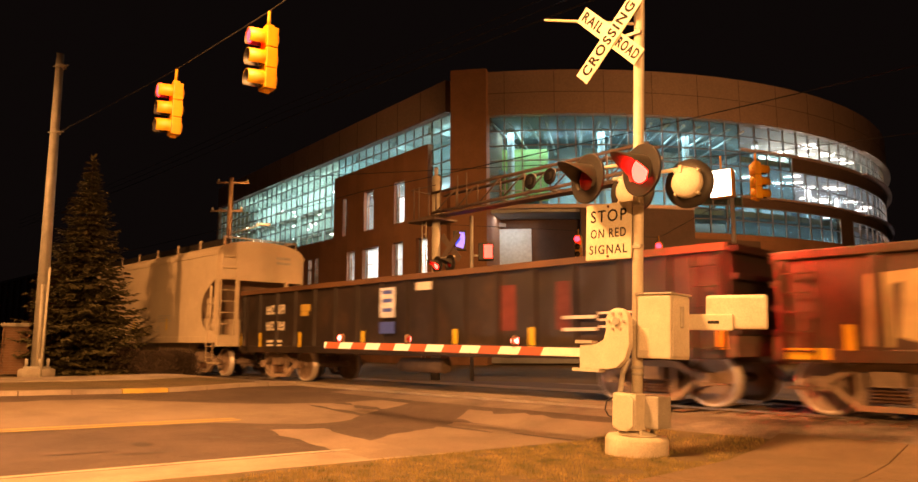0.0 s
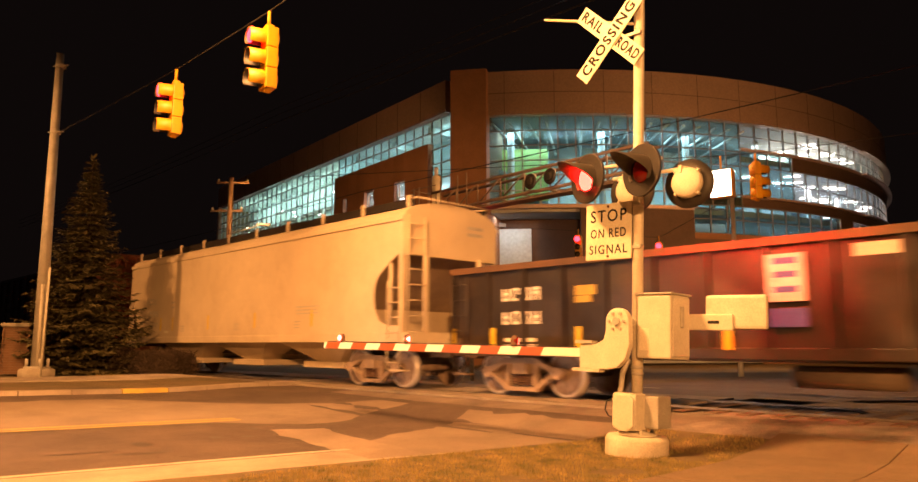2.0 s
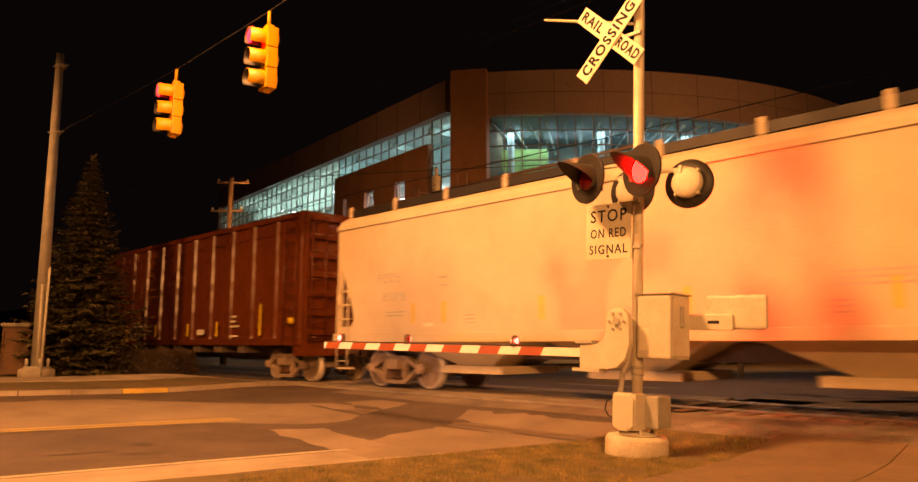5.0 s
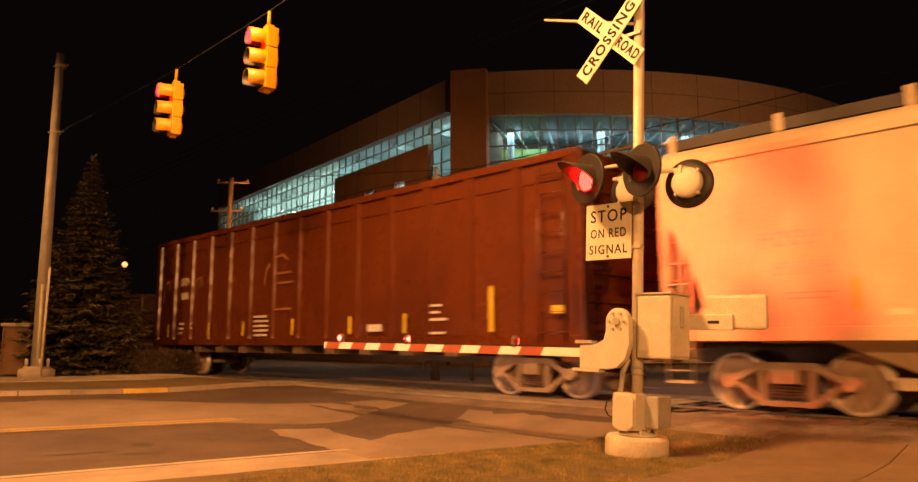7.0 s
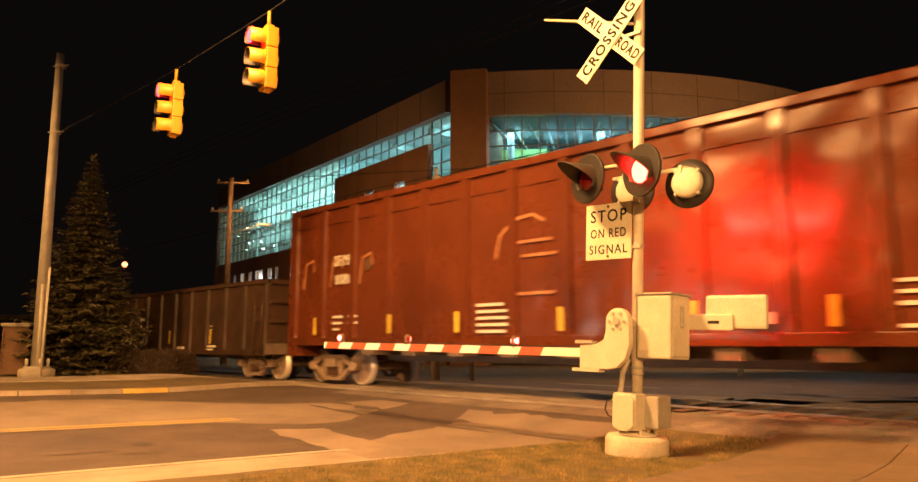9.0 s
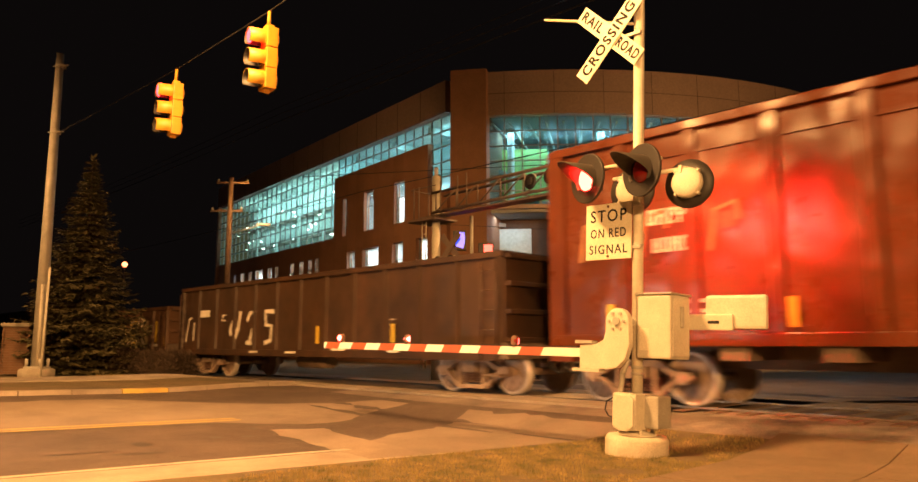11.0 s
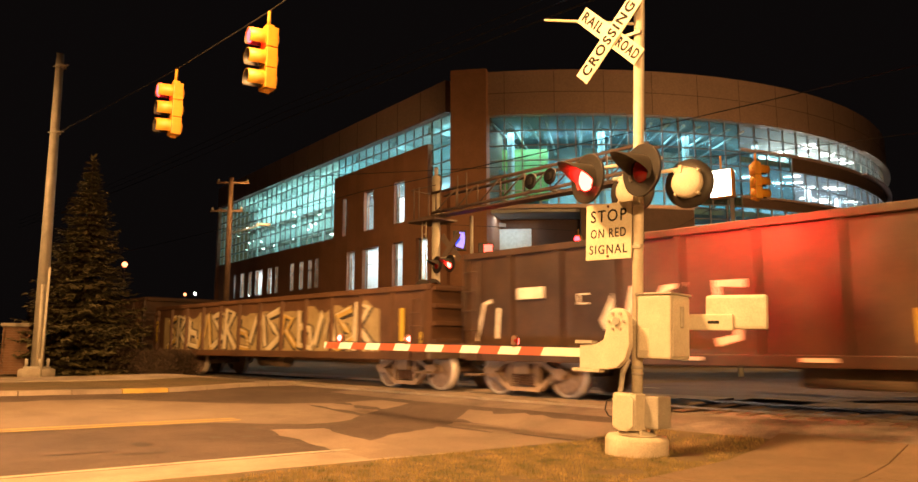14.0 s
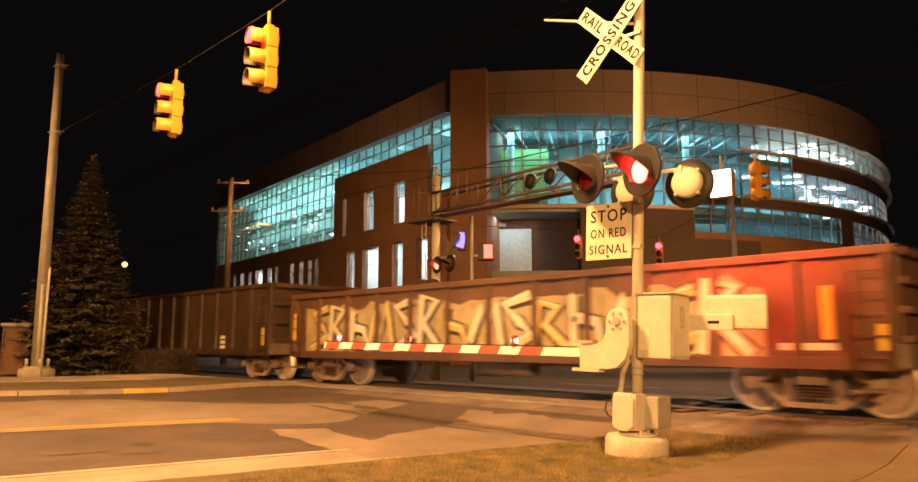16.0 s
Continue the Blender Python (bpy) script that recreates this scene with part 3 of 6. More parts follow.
def ring(name, z0, z1, out, inn, material, parent=None, a0=A0, a1=A1, n=72, label=""):
    bm = bmesh.new()
    rows = []
    for k in range(n + 1):
        a = a0 + (a1 - a0) * k / n
        (x, y), (u, v) = drum(a, out), drum(a, inn)
        rows.append([bm.verts.new(p) for p in ((x, y, z0), (x, y, z1), (u, v, z1), (u, v, z0))])
    for p, q in zip(rows, rows[1:]):
        for k in range(4):
            bm.faces.new((p[k], q[k], q[(k + 1) % 4], p[(k + 1) % 4]))
    bm.faces.new(rows[0]), bm.faces.new(rows[-1][::-1])
    return part(name, bm, material, parent or hall, label)


HIGH = 19.3
ring("fascia", 16.25, HIGH, 0.35, -0.6, HALL_PANEL, label="curved brown metal roof band")
for k in range(22):
    a = A0 + (A1 - A0) * (k + 0.5) / 22
    ring("fascia_joint", 16.3, HIGH - 0.05, 0.362, 0.34, HALL_DARK, a0=a, a1=a + 0.0009, n=1)
ring("fascia_joint", 17.75, 17.79, 0.362, 0.34, HALL_DARK)
ring("inner_wall", -0.3, 16.3, -8.0, -8.3, HALL_INSIDE)
ring("inner_wall", 14.4, 16.2, -4.6, -4.8, HALL_WHITE, a0=radians(-62), a1=radians(-45), n=16, label="bright white inner wall")
ring("inner_wall", 11.2, 15.0, -4.0, -4.2, HALL_GREEN, a0=A0 + 0.02, a1=A0 + 0.13, n=10, label="green inner wall")
for z in (0.0, 5.6, 9.9, 16.4):
    ring("floor_slab", z - 0.2, z + 0.2, -0.25, -8, HALL_FLOOR)
ring("floor_slab", 13.6, 14.0, -0.25, -8.0, HALL_FLOOR, a0=radians(-72))
ring("roof", HIGH - 0.6, HIGH - 0.3, -0.5, -33.0, HALL_DARK)


def drum_glass(z0, z1, a0, a1, cols, rows, glass):
    frame_ob = ring("curtain_wall", z0 - 0.035, z0 + 0.035, 0.07, -0.05, MULLION, hall, a0, a1, cols)
    for k in range(cols + 1):
        bm = bmesh.new()
        a = a0 + (a1 - a0) * k / cols
        (x, y), (u, v) = drum(a, 0.06), drum(a, -0.06)
        d = Vector((-(v - y), u - x)).normalized() * 0.045
        v8 = [bm.verts.new(p) for z in (z0, z1) for p in ((x - d.x, y - d.y, z), (x + d.x, y + d.y, z), (u + d.x, v + d.y, z), (u - d.x, v - d.y, z))]
        for f in ((3, 2, 1, 0), (4, 5, 6, 7), (0, 1, 5, 4), (1, 2, 6, 5), (2, 3, 7, 6), (3, 0, 4, 7)):
            bm.faces.new([v8[i] for i in f])
        part("mullion", bm, MULLION, frame_ob)
    for j in range(1, rows + 1):
        z = z0 + (z1 - z0) * j / rows
        ring("transom", z - 0.035, z + 0.035, 0.07, -0.05, MULLION, frame_ob, a0, a1, cols)
    h = (z1 - z0) / rows
    for k in range(cols):
        a, b = a0 + (a1 - a0) * k / cols, a0 + (a1 - a0) * (k + 1) / cols
        (x, y), (u, v) = drum(a), drum(b)
        d = Vector((u - x, v - y))
        bm = bmesh.new()
        box(bm, 0.05, d.length - 0.05, -0.012, 0.012, 0.04, h - 0.04)
        me = finish("pane", bm, glass)
        for j in range(rows):
            p = part("pane", me, None, frame_ob, m=pose(x, y, z0 + h * j, 0, 0, math.degrees(math.atan2(d.y, d.x))))
            p.visible_shadow = False


drum_glass(10.1, 16.25, A0 + 0.012, radians(-72), 15, 6, GLASS)
drum_glass(14.45, 16.25, radians(-72), radians(-5), 32, 2, GLASS_WHITE)
drum_glass(11.1, 14.3, radians(-72), radians(-64.5), 4, 3, GLASS)
drum_glass(11.1, 13.3, radians(-64.5), radians(-5), 28, 2, GLASS_WHITE)
drum_glass(8.4, 10.35, radians(-78), radians(-56), 11, 2, GLASS)
drum_glass(8.0, 10.35, radians(-53), radians(-5), 22, 2, GLASS_WHITE)
ring("spandrel", 13.3, 14.3, 0.05, -0.2, HALL_DARK, a0=radians(-64.5), label="dark band between storeys")
ring("trim", 14.3, 14.47, 0.22, -0.2, HALL_TRIM, a0=radians(-72), label="pale ledge between storeys")
ring("spandrel", 10.35, 11.0, -0.05, -0.25, HALL_DARK, a0=radians(-78), label="dark band between storeys")
ring("trim", 11.0, 11.15, 0.22, -0.2, HALL_TRIM, a0=radians(-72), label="pale ledge between storeys")
ring("trim", 9.9, 10.15, 0.22, -0.3, HALL_TRIM, a1=radians(-78), label="pale ledge under the glass")
ring("wall", 8.0, 10.35, 0.03, -0.3, HALL_DARK, a0=radians(-56), a1=radians(-53))
ring("wall", -0.3, 8.0, 0.1, -0.3, HALL_BRICK, a0=radians(-70))
ring("wall", 8.0, 8.4, 0.08, -0.3, HALL_BRICK, a0=radians(-78), a1=radians(-56))
ring("wall", -0.3, 9.9, -3.2, -3.5, HALL_DARK, a0=radians(-101), a1=radians(-70), label="dark recessed entrance wall")
ring("wall", 5.2, 9.9, 0.1, -0.3, HALL_DARK, a0=radians(-90), a1=radians(-78), label="dark stone wall over the entrance")
ring("wall", 5.2, 8.0, 0.1, -0.3, HALL_DARK, a0=radians(-78), a1=radians(-70))
ring("entrance_panel", 5.8, 9.0, -2.9, -3.15, HALL_INSIDE, a0=radians(-100.5), a1=radians(-95), n=8, label="pale wall panel by the entrance")
x, y = drum(radians(-97.5), -1.5)
lamp("entrance_light", "AREA", (x, y, 9.6), 90, (0.75, 0.95, 1.0), None, 2.5, 0.5, turn=-7)
for z in (16.2, 14.35, 11.05):
    ring("canopy_fin", z - 0.05, z + 0.05, 0.6, 0.1, HALL_TRIM, a0=radians(-50), a1=radians(-8), n=40, label="pale projecting sun shelf")
for k in range(9):
    a = A0 + 0.05 + 0.19 * k
    x, y = drum(a, -3.0)
    bm = bmesh.new()
    tube(bm, (x, y, 10.1), (x, y, 16.2), 0.25, seg=14)
    part("column", bm, HALL_WHITE, hall)
for k in range(16):
    (x, y), (u, v) = drum(A0 + 0.02 + 0.033 * k, -0.4), drum(A0 + 0.06 + 0.033 * k, -7.5)
    bm = bmesh.new()
    tube(bm, (x, y, 15.9), (u, v, 15.5 if k % 2 else 16.1), 0.09, seg=6)
    part("roof_truss", bm, HALL_WHITE, hall)
for deg, watts, z in ((-96, 620, 15.9), (-86, 600, 15.9), (-76, 420, 15.9), (-66, 260, 15.9), (-56, 900, 15.9), (-50, 900, 15.9), (-40, 260, 15.9), (-28, 200, 15.9), (-68, 500, 13.4), (-57, 900, 13.4), (-44, 1100, 13.4), (-28, 900, 13.4), (-73, 420, 9.6), (-62, 420, 9.6), (-46, 500, 9.6), (-32, 400, 9.6)):
    x, y = drum(radians(deg), -3.5)
    lamp("hall_ceiling_light", "AREA", (x, y, z), watts, (0.66, 0.93, 1.0) if deg < -60 else ((1.0, 1.0, 0.86) if z > 14 else (0.75, 0.88, 1.0)), None, 6.0, 2.0, turn=deg + 90)
rng = random.Random(9)
for k in range(36):
    a, z = radians((-70 + 60 * k / 23 if k < 23 else -59 + 13 * (k - 23) / 13) + rng.uniform(-1, 1)), (13.5 if k < 23 else 16.1)
    x, y = drum(a, -1.2 - 4 * rng.random())
    bm = bmesh.new()
    box(bm, -0.55, 0.55, -0.09, 0.09, -0.05, 0)
    part("strip_light", bm, LIT_WHITE, hall, m=pose(x, y, z, 0, 0, math.degrees(a) + 40))


# ---- the crossing signal beside the street ----
flashers, swinging = [], []


HOOD = surface("weathered_hood", (0.05, 0.044, 0.04), (0.07, 0.06, 0.053), 5, 0.5, bump=0.08)


def flasher_lens(parent, m, lit_first, radius=0.145, lit=None):
    """A round lens with one lit and one dark face, on an upright axle."""
    bm = bmesh.new()
    prof = [(0.001, -0.055), (radius * 0.5, -0.046), (radius * 0.85, -0.022), (radius, 0.0)]
    lathe(bm, prof, 24, "y", mi=0)
    lathe(bm, [(r, -h) for r, h in prof], 24, "y", mi=1)
    lens = part("lens", bm, [lit or LIT_RED, DARK_RED_LENS], parent, smooth=True, m=m)
    flashers.append((lens, lit_first, m))
    return lens


def flasher_head(parent, m, size=0.28, back=None, fixed=None, lit_first=True, hood=0.40):
    """A signal lamp that faces -y: target plate, housing, hood and lens."""
    bm = bmesh.new()
    lathe(bm, [(0.15, 0.0), (size, 0.0), (size, 0.012), (0.15, 0.012)], 36, "y")
    lathe(bm, [(size - 0.012, -0.012), (size, -0.012), (size, 0.004), (size - 0.012, 0.004)], 36, "y")
    head = part("target_plate", bm, BLACK, parent, m=m)
    bm = bmesh.new()
    lathe(bm, [(0.158, 0.012), (0.178, 0.04), (0.176, 0.085), (0.15, 0.115), (0.08, 0.125), (0.001, 0.127)], 28, "y")
    for a in (45, 135, 225, 315):
        c, s = 0.182 * math.cos(radians(a)), 0.182 * math.sin(radians(a))
        tube(bm, (c, 0.03, s), (c, 0.10, s), 0.018, seg=8)
    part("housing", bm, back or BLACK, head, smooth=True)
    bm = bmesh.new()
    n = 18
    outer, inner = [], []
    for k in range(n + 1):
        a = radians(-38 + 256 * k / n)
        reach = 0.05 + (hood - 0.05) * max(0, math.sin(a) + 0.12) ** 1.1 / 1.13
        for row, r in ((outer, 0.162), (inner, 0.154)):
            row.append((bm.verts.new((r * math.cos(a), 0.0, r * math.sin(a))), bm.verts.new((r * 0.97 * math.cos(a), -reach, r * 0.97 * math.sin(a) - 0.02))))
    for row in (outer, inner):
        for p, q in zip(row, row[1:]):
            bm.faces.new((p[0], q[0], q[1], p[1]))
    for p, q in zip(zip(outer, inner), list(zip(outer, inner))[1:]):
        bm.faces.new((p[0][1], q[0][1], q[1][1], p[1][1]))
    part("hood", bm, HOOD, head, smooth=True)
    if fixed:
        bm = bmesh.new()
        lathe(bm, [(0.001, -0.055), (0.08, -0.045), (0.125, -0.02), (0.145, 0.0)], 24, "y")
        part("lens", bm, fixed, head, smooth=True)
    else:
        flasher_lens(head, pose(0, -0.005, 0), lit_first)
    return head


FOOTING = surface("painted_footing", (0.60, 0.54, 0.44), (0.50, 0.44, 0.35), 2.0, 0.8, bump=0.3, grain=50, stain=(0.3, 0.24, 0.17), amount=0.5)
MAST = Matrix.Translation((2.25, 9.55, -0.36)) @ pose(0, 0, 0, 0, 2.27, 0) @ pose(0, 0, 0, 0, 0, TURN)
mast = thing("crossing_signal", MAST, "silver railway crossing mast with lowered gate, flashing red lamps and signs", "crossing signal")
bm = bmesh.new()
lathe(bm, [(0.395, -0.25), (0.395, 0.20), (0.365, 0.25), (0.001, 0.25)], 32, "z")
part("foundation", bm, FOOTING, mast, "round pale concrete footing")
bm = bmesh.new()
lathe(bm, [(0.25, 0.25), (0.25, 0.275), (0.11, 0.30), (0.10, 0.42)], 24, "z")
for k in range(4):
    a = radians(45 + 90 * k)
    tube(bm, (0.2 * math.cos(a), 0.2 * math.sin(a), 0.26), (0.2 * math.cos(a), 0.2 * math.sin(a), 0.36), 0.025, seg=8)
part("base_flange", bm, SILVER, mast)
bm = bmesh.new()
tube(bm, (0, 0, 0.3), (0, 0, 6.6), 0.071, seg=24)
part("pole", bm, SILVER, mast, "silver-painted steel pole")
for z in (1.0, 1.08, 2.66, 3.2):
    bm = bmesh.new()
    tube(bm, (0, 0, z), (0, 0, z + 0.035), 0.08, seg=20)
    part("band_clamp", bm, SILVER_DARK, mast)
# junction box at the foot, with a cover
boxed("junction_box", (-0.17, 0.17, -0.30, -0.06, 0.33, 0.78), SILVER, mast, "grey cast junction box", bevel=0.025)
bm = bmesh.new()
prism(bm, [(-0.15, 0.38), (-0.06, 0.32), (0.06, 0.32), (0.15, 0.38), (0.15, 0.72), (0.10, 0.76), (-0.10, 0.76), (-0.15, 0.72)], -0.335, -0.30)
part("junction_cover", bm, SILVER, mast, bevel=0.012)
boxed("junction_box", (0.04, 0.36, -0.10, 0.22, 0.36, 0.76), SILVER_DARK, mast, "grey cast junction box", bevel=0.025)
bm = bmesh.new()
for a, b in (((-0.12, -0.2, 0.78), (-0.14, -0.12, 1.02)), ((-0.14, -0.12, 1.02), (-0.10, -0.05, 1.2))):
    tube(bm, a, b, 0.035, seg=10)
part("conduit", bm, SILVER_DARK, mast)
bm = bmesh.new()
loop = [(-0.15, -0.3, 0.72), (-0.27, -0.28, 0.66), (-0.30, -0.27, 0.55), (-0.24, -0.28, 0.48), (-0.15, -0.3, 0.47)]
for a, b in zip(loop, loop[1:]):
    tube(bm, a, b, 0.009, seg=6)
part("cable", bm, RUBBER, mast)
# gate machine
boxed("gate_machine", (0.08, 0.56, -0.15, 0.33, 1.22, 2.02), SILVER, mast, "grey steel gate machine box", bevel=0.03)
boxed("machine_door", (0.56, 0.575, -0.11, 0.29, 1.26, 1.98), SILVER, mast, bevel=0.006)
boxed("machine_lid", (0.06, 0.58, -0.17, 0.35, 2.02, 2.045), SILVER_DARK, mast, bevel=0.01)
boxed("latch", (0.575, 0.605, 0.05, 0.11, 1.62, 1.88), SILVER_DARK, mast, bevel=0.008)
boxed("data_plate", (0.12, 0.26, -0.154, -0.149, 1.32, 1.6), SIGN_WHITE, mast)
bm = bmesh.new()
tube(bm, (-0.05, -0.36, 1.67), (-0.05, 0.42, 1.67), 0.06, seg=18)
part("gate_shaft", bm, SILVER_DARK, mast)
# the casting that carries the arm
PIV = (-0.05, 1.67)
outline = []
for k in range(13):
    a = radians(180 - 15 * k)
    outline.append((PIV[0] + 0.17 * math.cos(a), PIV[1] + 0.17 * math.sin(a)))
outline += [(0.13, 1.38), (0.07, 1.20), (-0.05, 1.09), (-0.20, 1.06), (-0.62, 1.06), (-0.62, 1.36), (-0.36, 1.38), (-0.25, 1.44), (-0.22, 1.55)]
bm = bmesh.new()
prism(bm, outline, -0.40, -0.30)
bracket = part("arm_bracket", bm, SILVER, mast, "cast gate arm bracket", bevel=0.015)
for k in range(7):
    a = k * math.tau / 6
    c, s, r = (0, 0, 0.05) if k == 6 else (0.11 * math.cos(a), 0.11 * math.sin(a), 0.018)
    bm = bmesh.new()
    tube(bm, (PIV[0] + c, -0.43, PIV[1] + s), (PIV[0] + c, -0.39, PIV[1] + s), r, seg=10)
    part("bolt", bm, SILVER_DARK, bracket)
boxed("arm_clamp", (-0.72, -0.30, -0.42, -0.28, 1.02, 1.06), SILVER, bracket)
boxed("arm_clamp", (-0.68, -0.42, -0.42, -0.28, 1.38, 1.42), SILVER_DARK, bracket)
# the lowered arm, with red and white stripes and three lamps
arm = part("gate_arm", (lambda b: (box(b, -6.55, -0.60, -0.365, -0.325, 1.315, 1.43), finish("gate_arm", b, GATE_WHITE, 0.006))[1])(bmesh.new()), None, mast, "red and white striped gate arm", m=pose(0, 0, -0.105, 0, -0.7, 0))
for k in range(7):
    x = -1.30 - k * 0.80
    bm = bmesh.new()
    prism(bm, [(x, 1.313), (x - 0.40, 1.313), (x - 0.33, 1.432), (x + 0.07, 1.432)], -0.369, -0.321)
    part("red_stripe", bm, GATE_RED, arm)
for x, kind in ((-6.0, "steady"), (-4.15, "left"), (-1.78, "right")):
    bm = bmesh.new()
    lathe(bm, [(0.05, 1.43), (0.055, 1.46), (0.055, 1.56), (0.03, 1.585), (0.001, 1.59)], 16, "z", at=(x, -0.345, 0))
    housing = part("gate_lamp", bm, RUST, arm, "small red gate lamp")
    if kind == "steady":
        bm = bmesh.new()
        lathe(bm, [(0.055, 0.0), (0.05, -0.02), (0.03, -0.035), (0.001, -0.04)], 16, "y", at=(x, -0.402, 1.51))
        part("lens", bm, LIT_RED_BULB, housing, smooth=True)
    else:
        flasher_lens(housing, pose(x, -0.345, 1.51), kind == "right", 0.075, LIT_RED_BULB)
bm = bmesh.new()
for a, b in zip(steps(-6.5, -0.7, 0.4), steps(-6.5, -0.7, 0.4)[1:]):
    tube(bm, (a, -0.32, 1.445), (b, -0.32, 1.445), 0.008, seg=6, cap=False)
part("lamp_cable", bm, RUBBER, arm)
# counterweights
for y in (0.352,):
    boxed("counter_arm", (0.3, 1.12, y - 0.02, y + 0.02, 1.60, 1.80), SILVER, mast, "grey counterweight arm", bevel=0.015)
    boxed("slot", (0.80, 0.95, y - 0.024, y + 0.024, 1.68, 1.72), SIGN_BLACK, mast)
boxed("counterweight", (0.74, 1.52, 0.375, 0.46, 1.62, 2.04), SILVER, mast, "flat grey counterweight plate", bevel=0.04)
# the stop sign plate
sign = part("sign_plate", (lambda b: (box(b, -0.36, 0.36, -0.008, 0.008, -0.38, 0.38), finish("sign_plate", b, SIGN_WHITE, 0.004))[1])(bmesh.new()), None, mast, "white sign plate with black words", m=pose(-0.395, -0.10, 2.89))
lettering("word", "STOP", 0.235, SIGN_BLACK, sign, pose(0, -0.011, 0.205), 0.57)
lettering("word", "ON RED", 0.175, SIGN_BLACK, sign, pose(0, -0.011, -0.03), 0.56)
lettering("word", "SIGNAL", 0.175, SIGN_BLACK, sign, pose(0, -0.011, -0.25), 0.60)
for z in (0.34, -0.34):
    bm = bmesh.new()
    tube(bm, (0, -0.02, z), (0, -0.005, z), 0.018, seg=10)
    part("bolt", bm, RUST, sign)
for z in (2.64, 3.22):
    boxed("sign_bracket", (-0.45, 0.09, -0.09, -0.06, z, z + 0.04), SILVER_DARK, mast)
# the crossbuck
cross = pose(-0.40, -0.12, 5.60)
for name, word, angle, y in (("crossbuck_blade", "RAIL  ROAD", -43, 0.0), ("crossbuck_blade", "CROSSING", 47, -0.02)):
    b = bmesh.new()
    box(b, -0.66, 0.66, -0.008, 0.008, -0.122, 0.122)
    blade = part(name, b, SIGN_WHITE, mast, "white crossbuck blade with black letters", bevel=0.004, m=cross @ pose(0, y, 0.07 if y == 0 else 0, 0, -angle, 0))
    if word == "CROSSING":
        lettering("word", word, 0.215, SIGN_BLACK, blade, pose(0, -0.011, 0), 1.16)
    else:
        lettering("word", "RAIL", 0.20, SIGN_BLACK, blade, pose(-0.39, -0.011, 0), 0.44)
        lettering("word", "ROAD", 0.20, SIGN_BLACK, blade, pose(0.405, -0.011, 0), 0.44)
boxed("cross_bracket", (-0.45, 0.08, -0.10, -0.06, 5.58, 5.62), SILVER_DARK, mast)
bm = bmesh.new()
tube(bm, (-1.60, -0.09, 6.27), (-0.03, -0.02, 5.76), 0.02, seg=8)
part("guy_rod", bm, SILVER, mast)
# flashing lamps on two crossarms
for y0 in (-0.30, 0.34):
    bm = bmesh.new()
    tube(bm, (-0.62, y0, 3.72), (0.52, y0, 3.72), 0.028, seg=12)
    tube(bm, (-0.05, 0, 3.72), (-0.05, y0, 3.72), 0.035, seg=12)
    part("crossarm", bm, SILVER, mast)
for x, lit in ((-0.46, False), (0.36, True)):
    flasher_head(mast, pose(x, -0.50, 3.55, 0, 0, -16) @ Matrix.Scale(1.2, 4), lit_first=lit)
    boxed("lamp_stem", (x - 0.02, x + 0.02, -0.42, -0.28, 3.66, 3.74), BLACK, mast)
for x in (-0.42, 0.45):
    flasher_head(mast, pose(x + 0.05, 0.44, 3.53, 0, 0, 180 + 6) @ Matrix.Scale(1.18, 4), back=SILVER, fixed=LIT_RED)
    boxed("lamp_stem", (x - 0.02, x + 0.02, 0.28, 0.40, 3.66, 3.76), SILVER, mast)
RED = (1.0, 0.025, 0.02)
for side in (-0.37, 0.50):
    head_at = MAST @ Vector((side, 0.80, 3.50))
    lamp("flasher_beam", "SPOT", head_at, 520, RED, head_at + ACROSS * 8 + ALONG * 0.5 - Vector((0, 0, 2.2)), 0.12, cone=100)


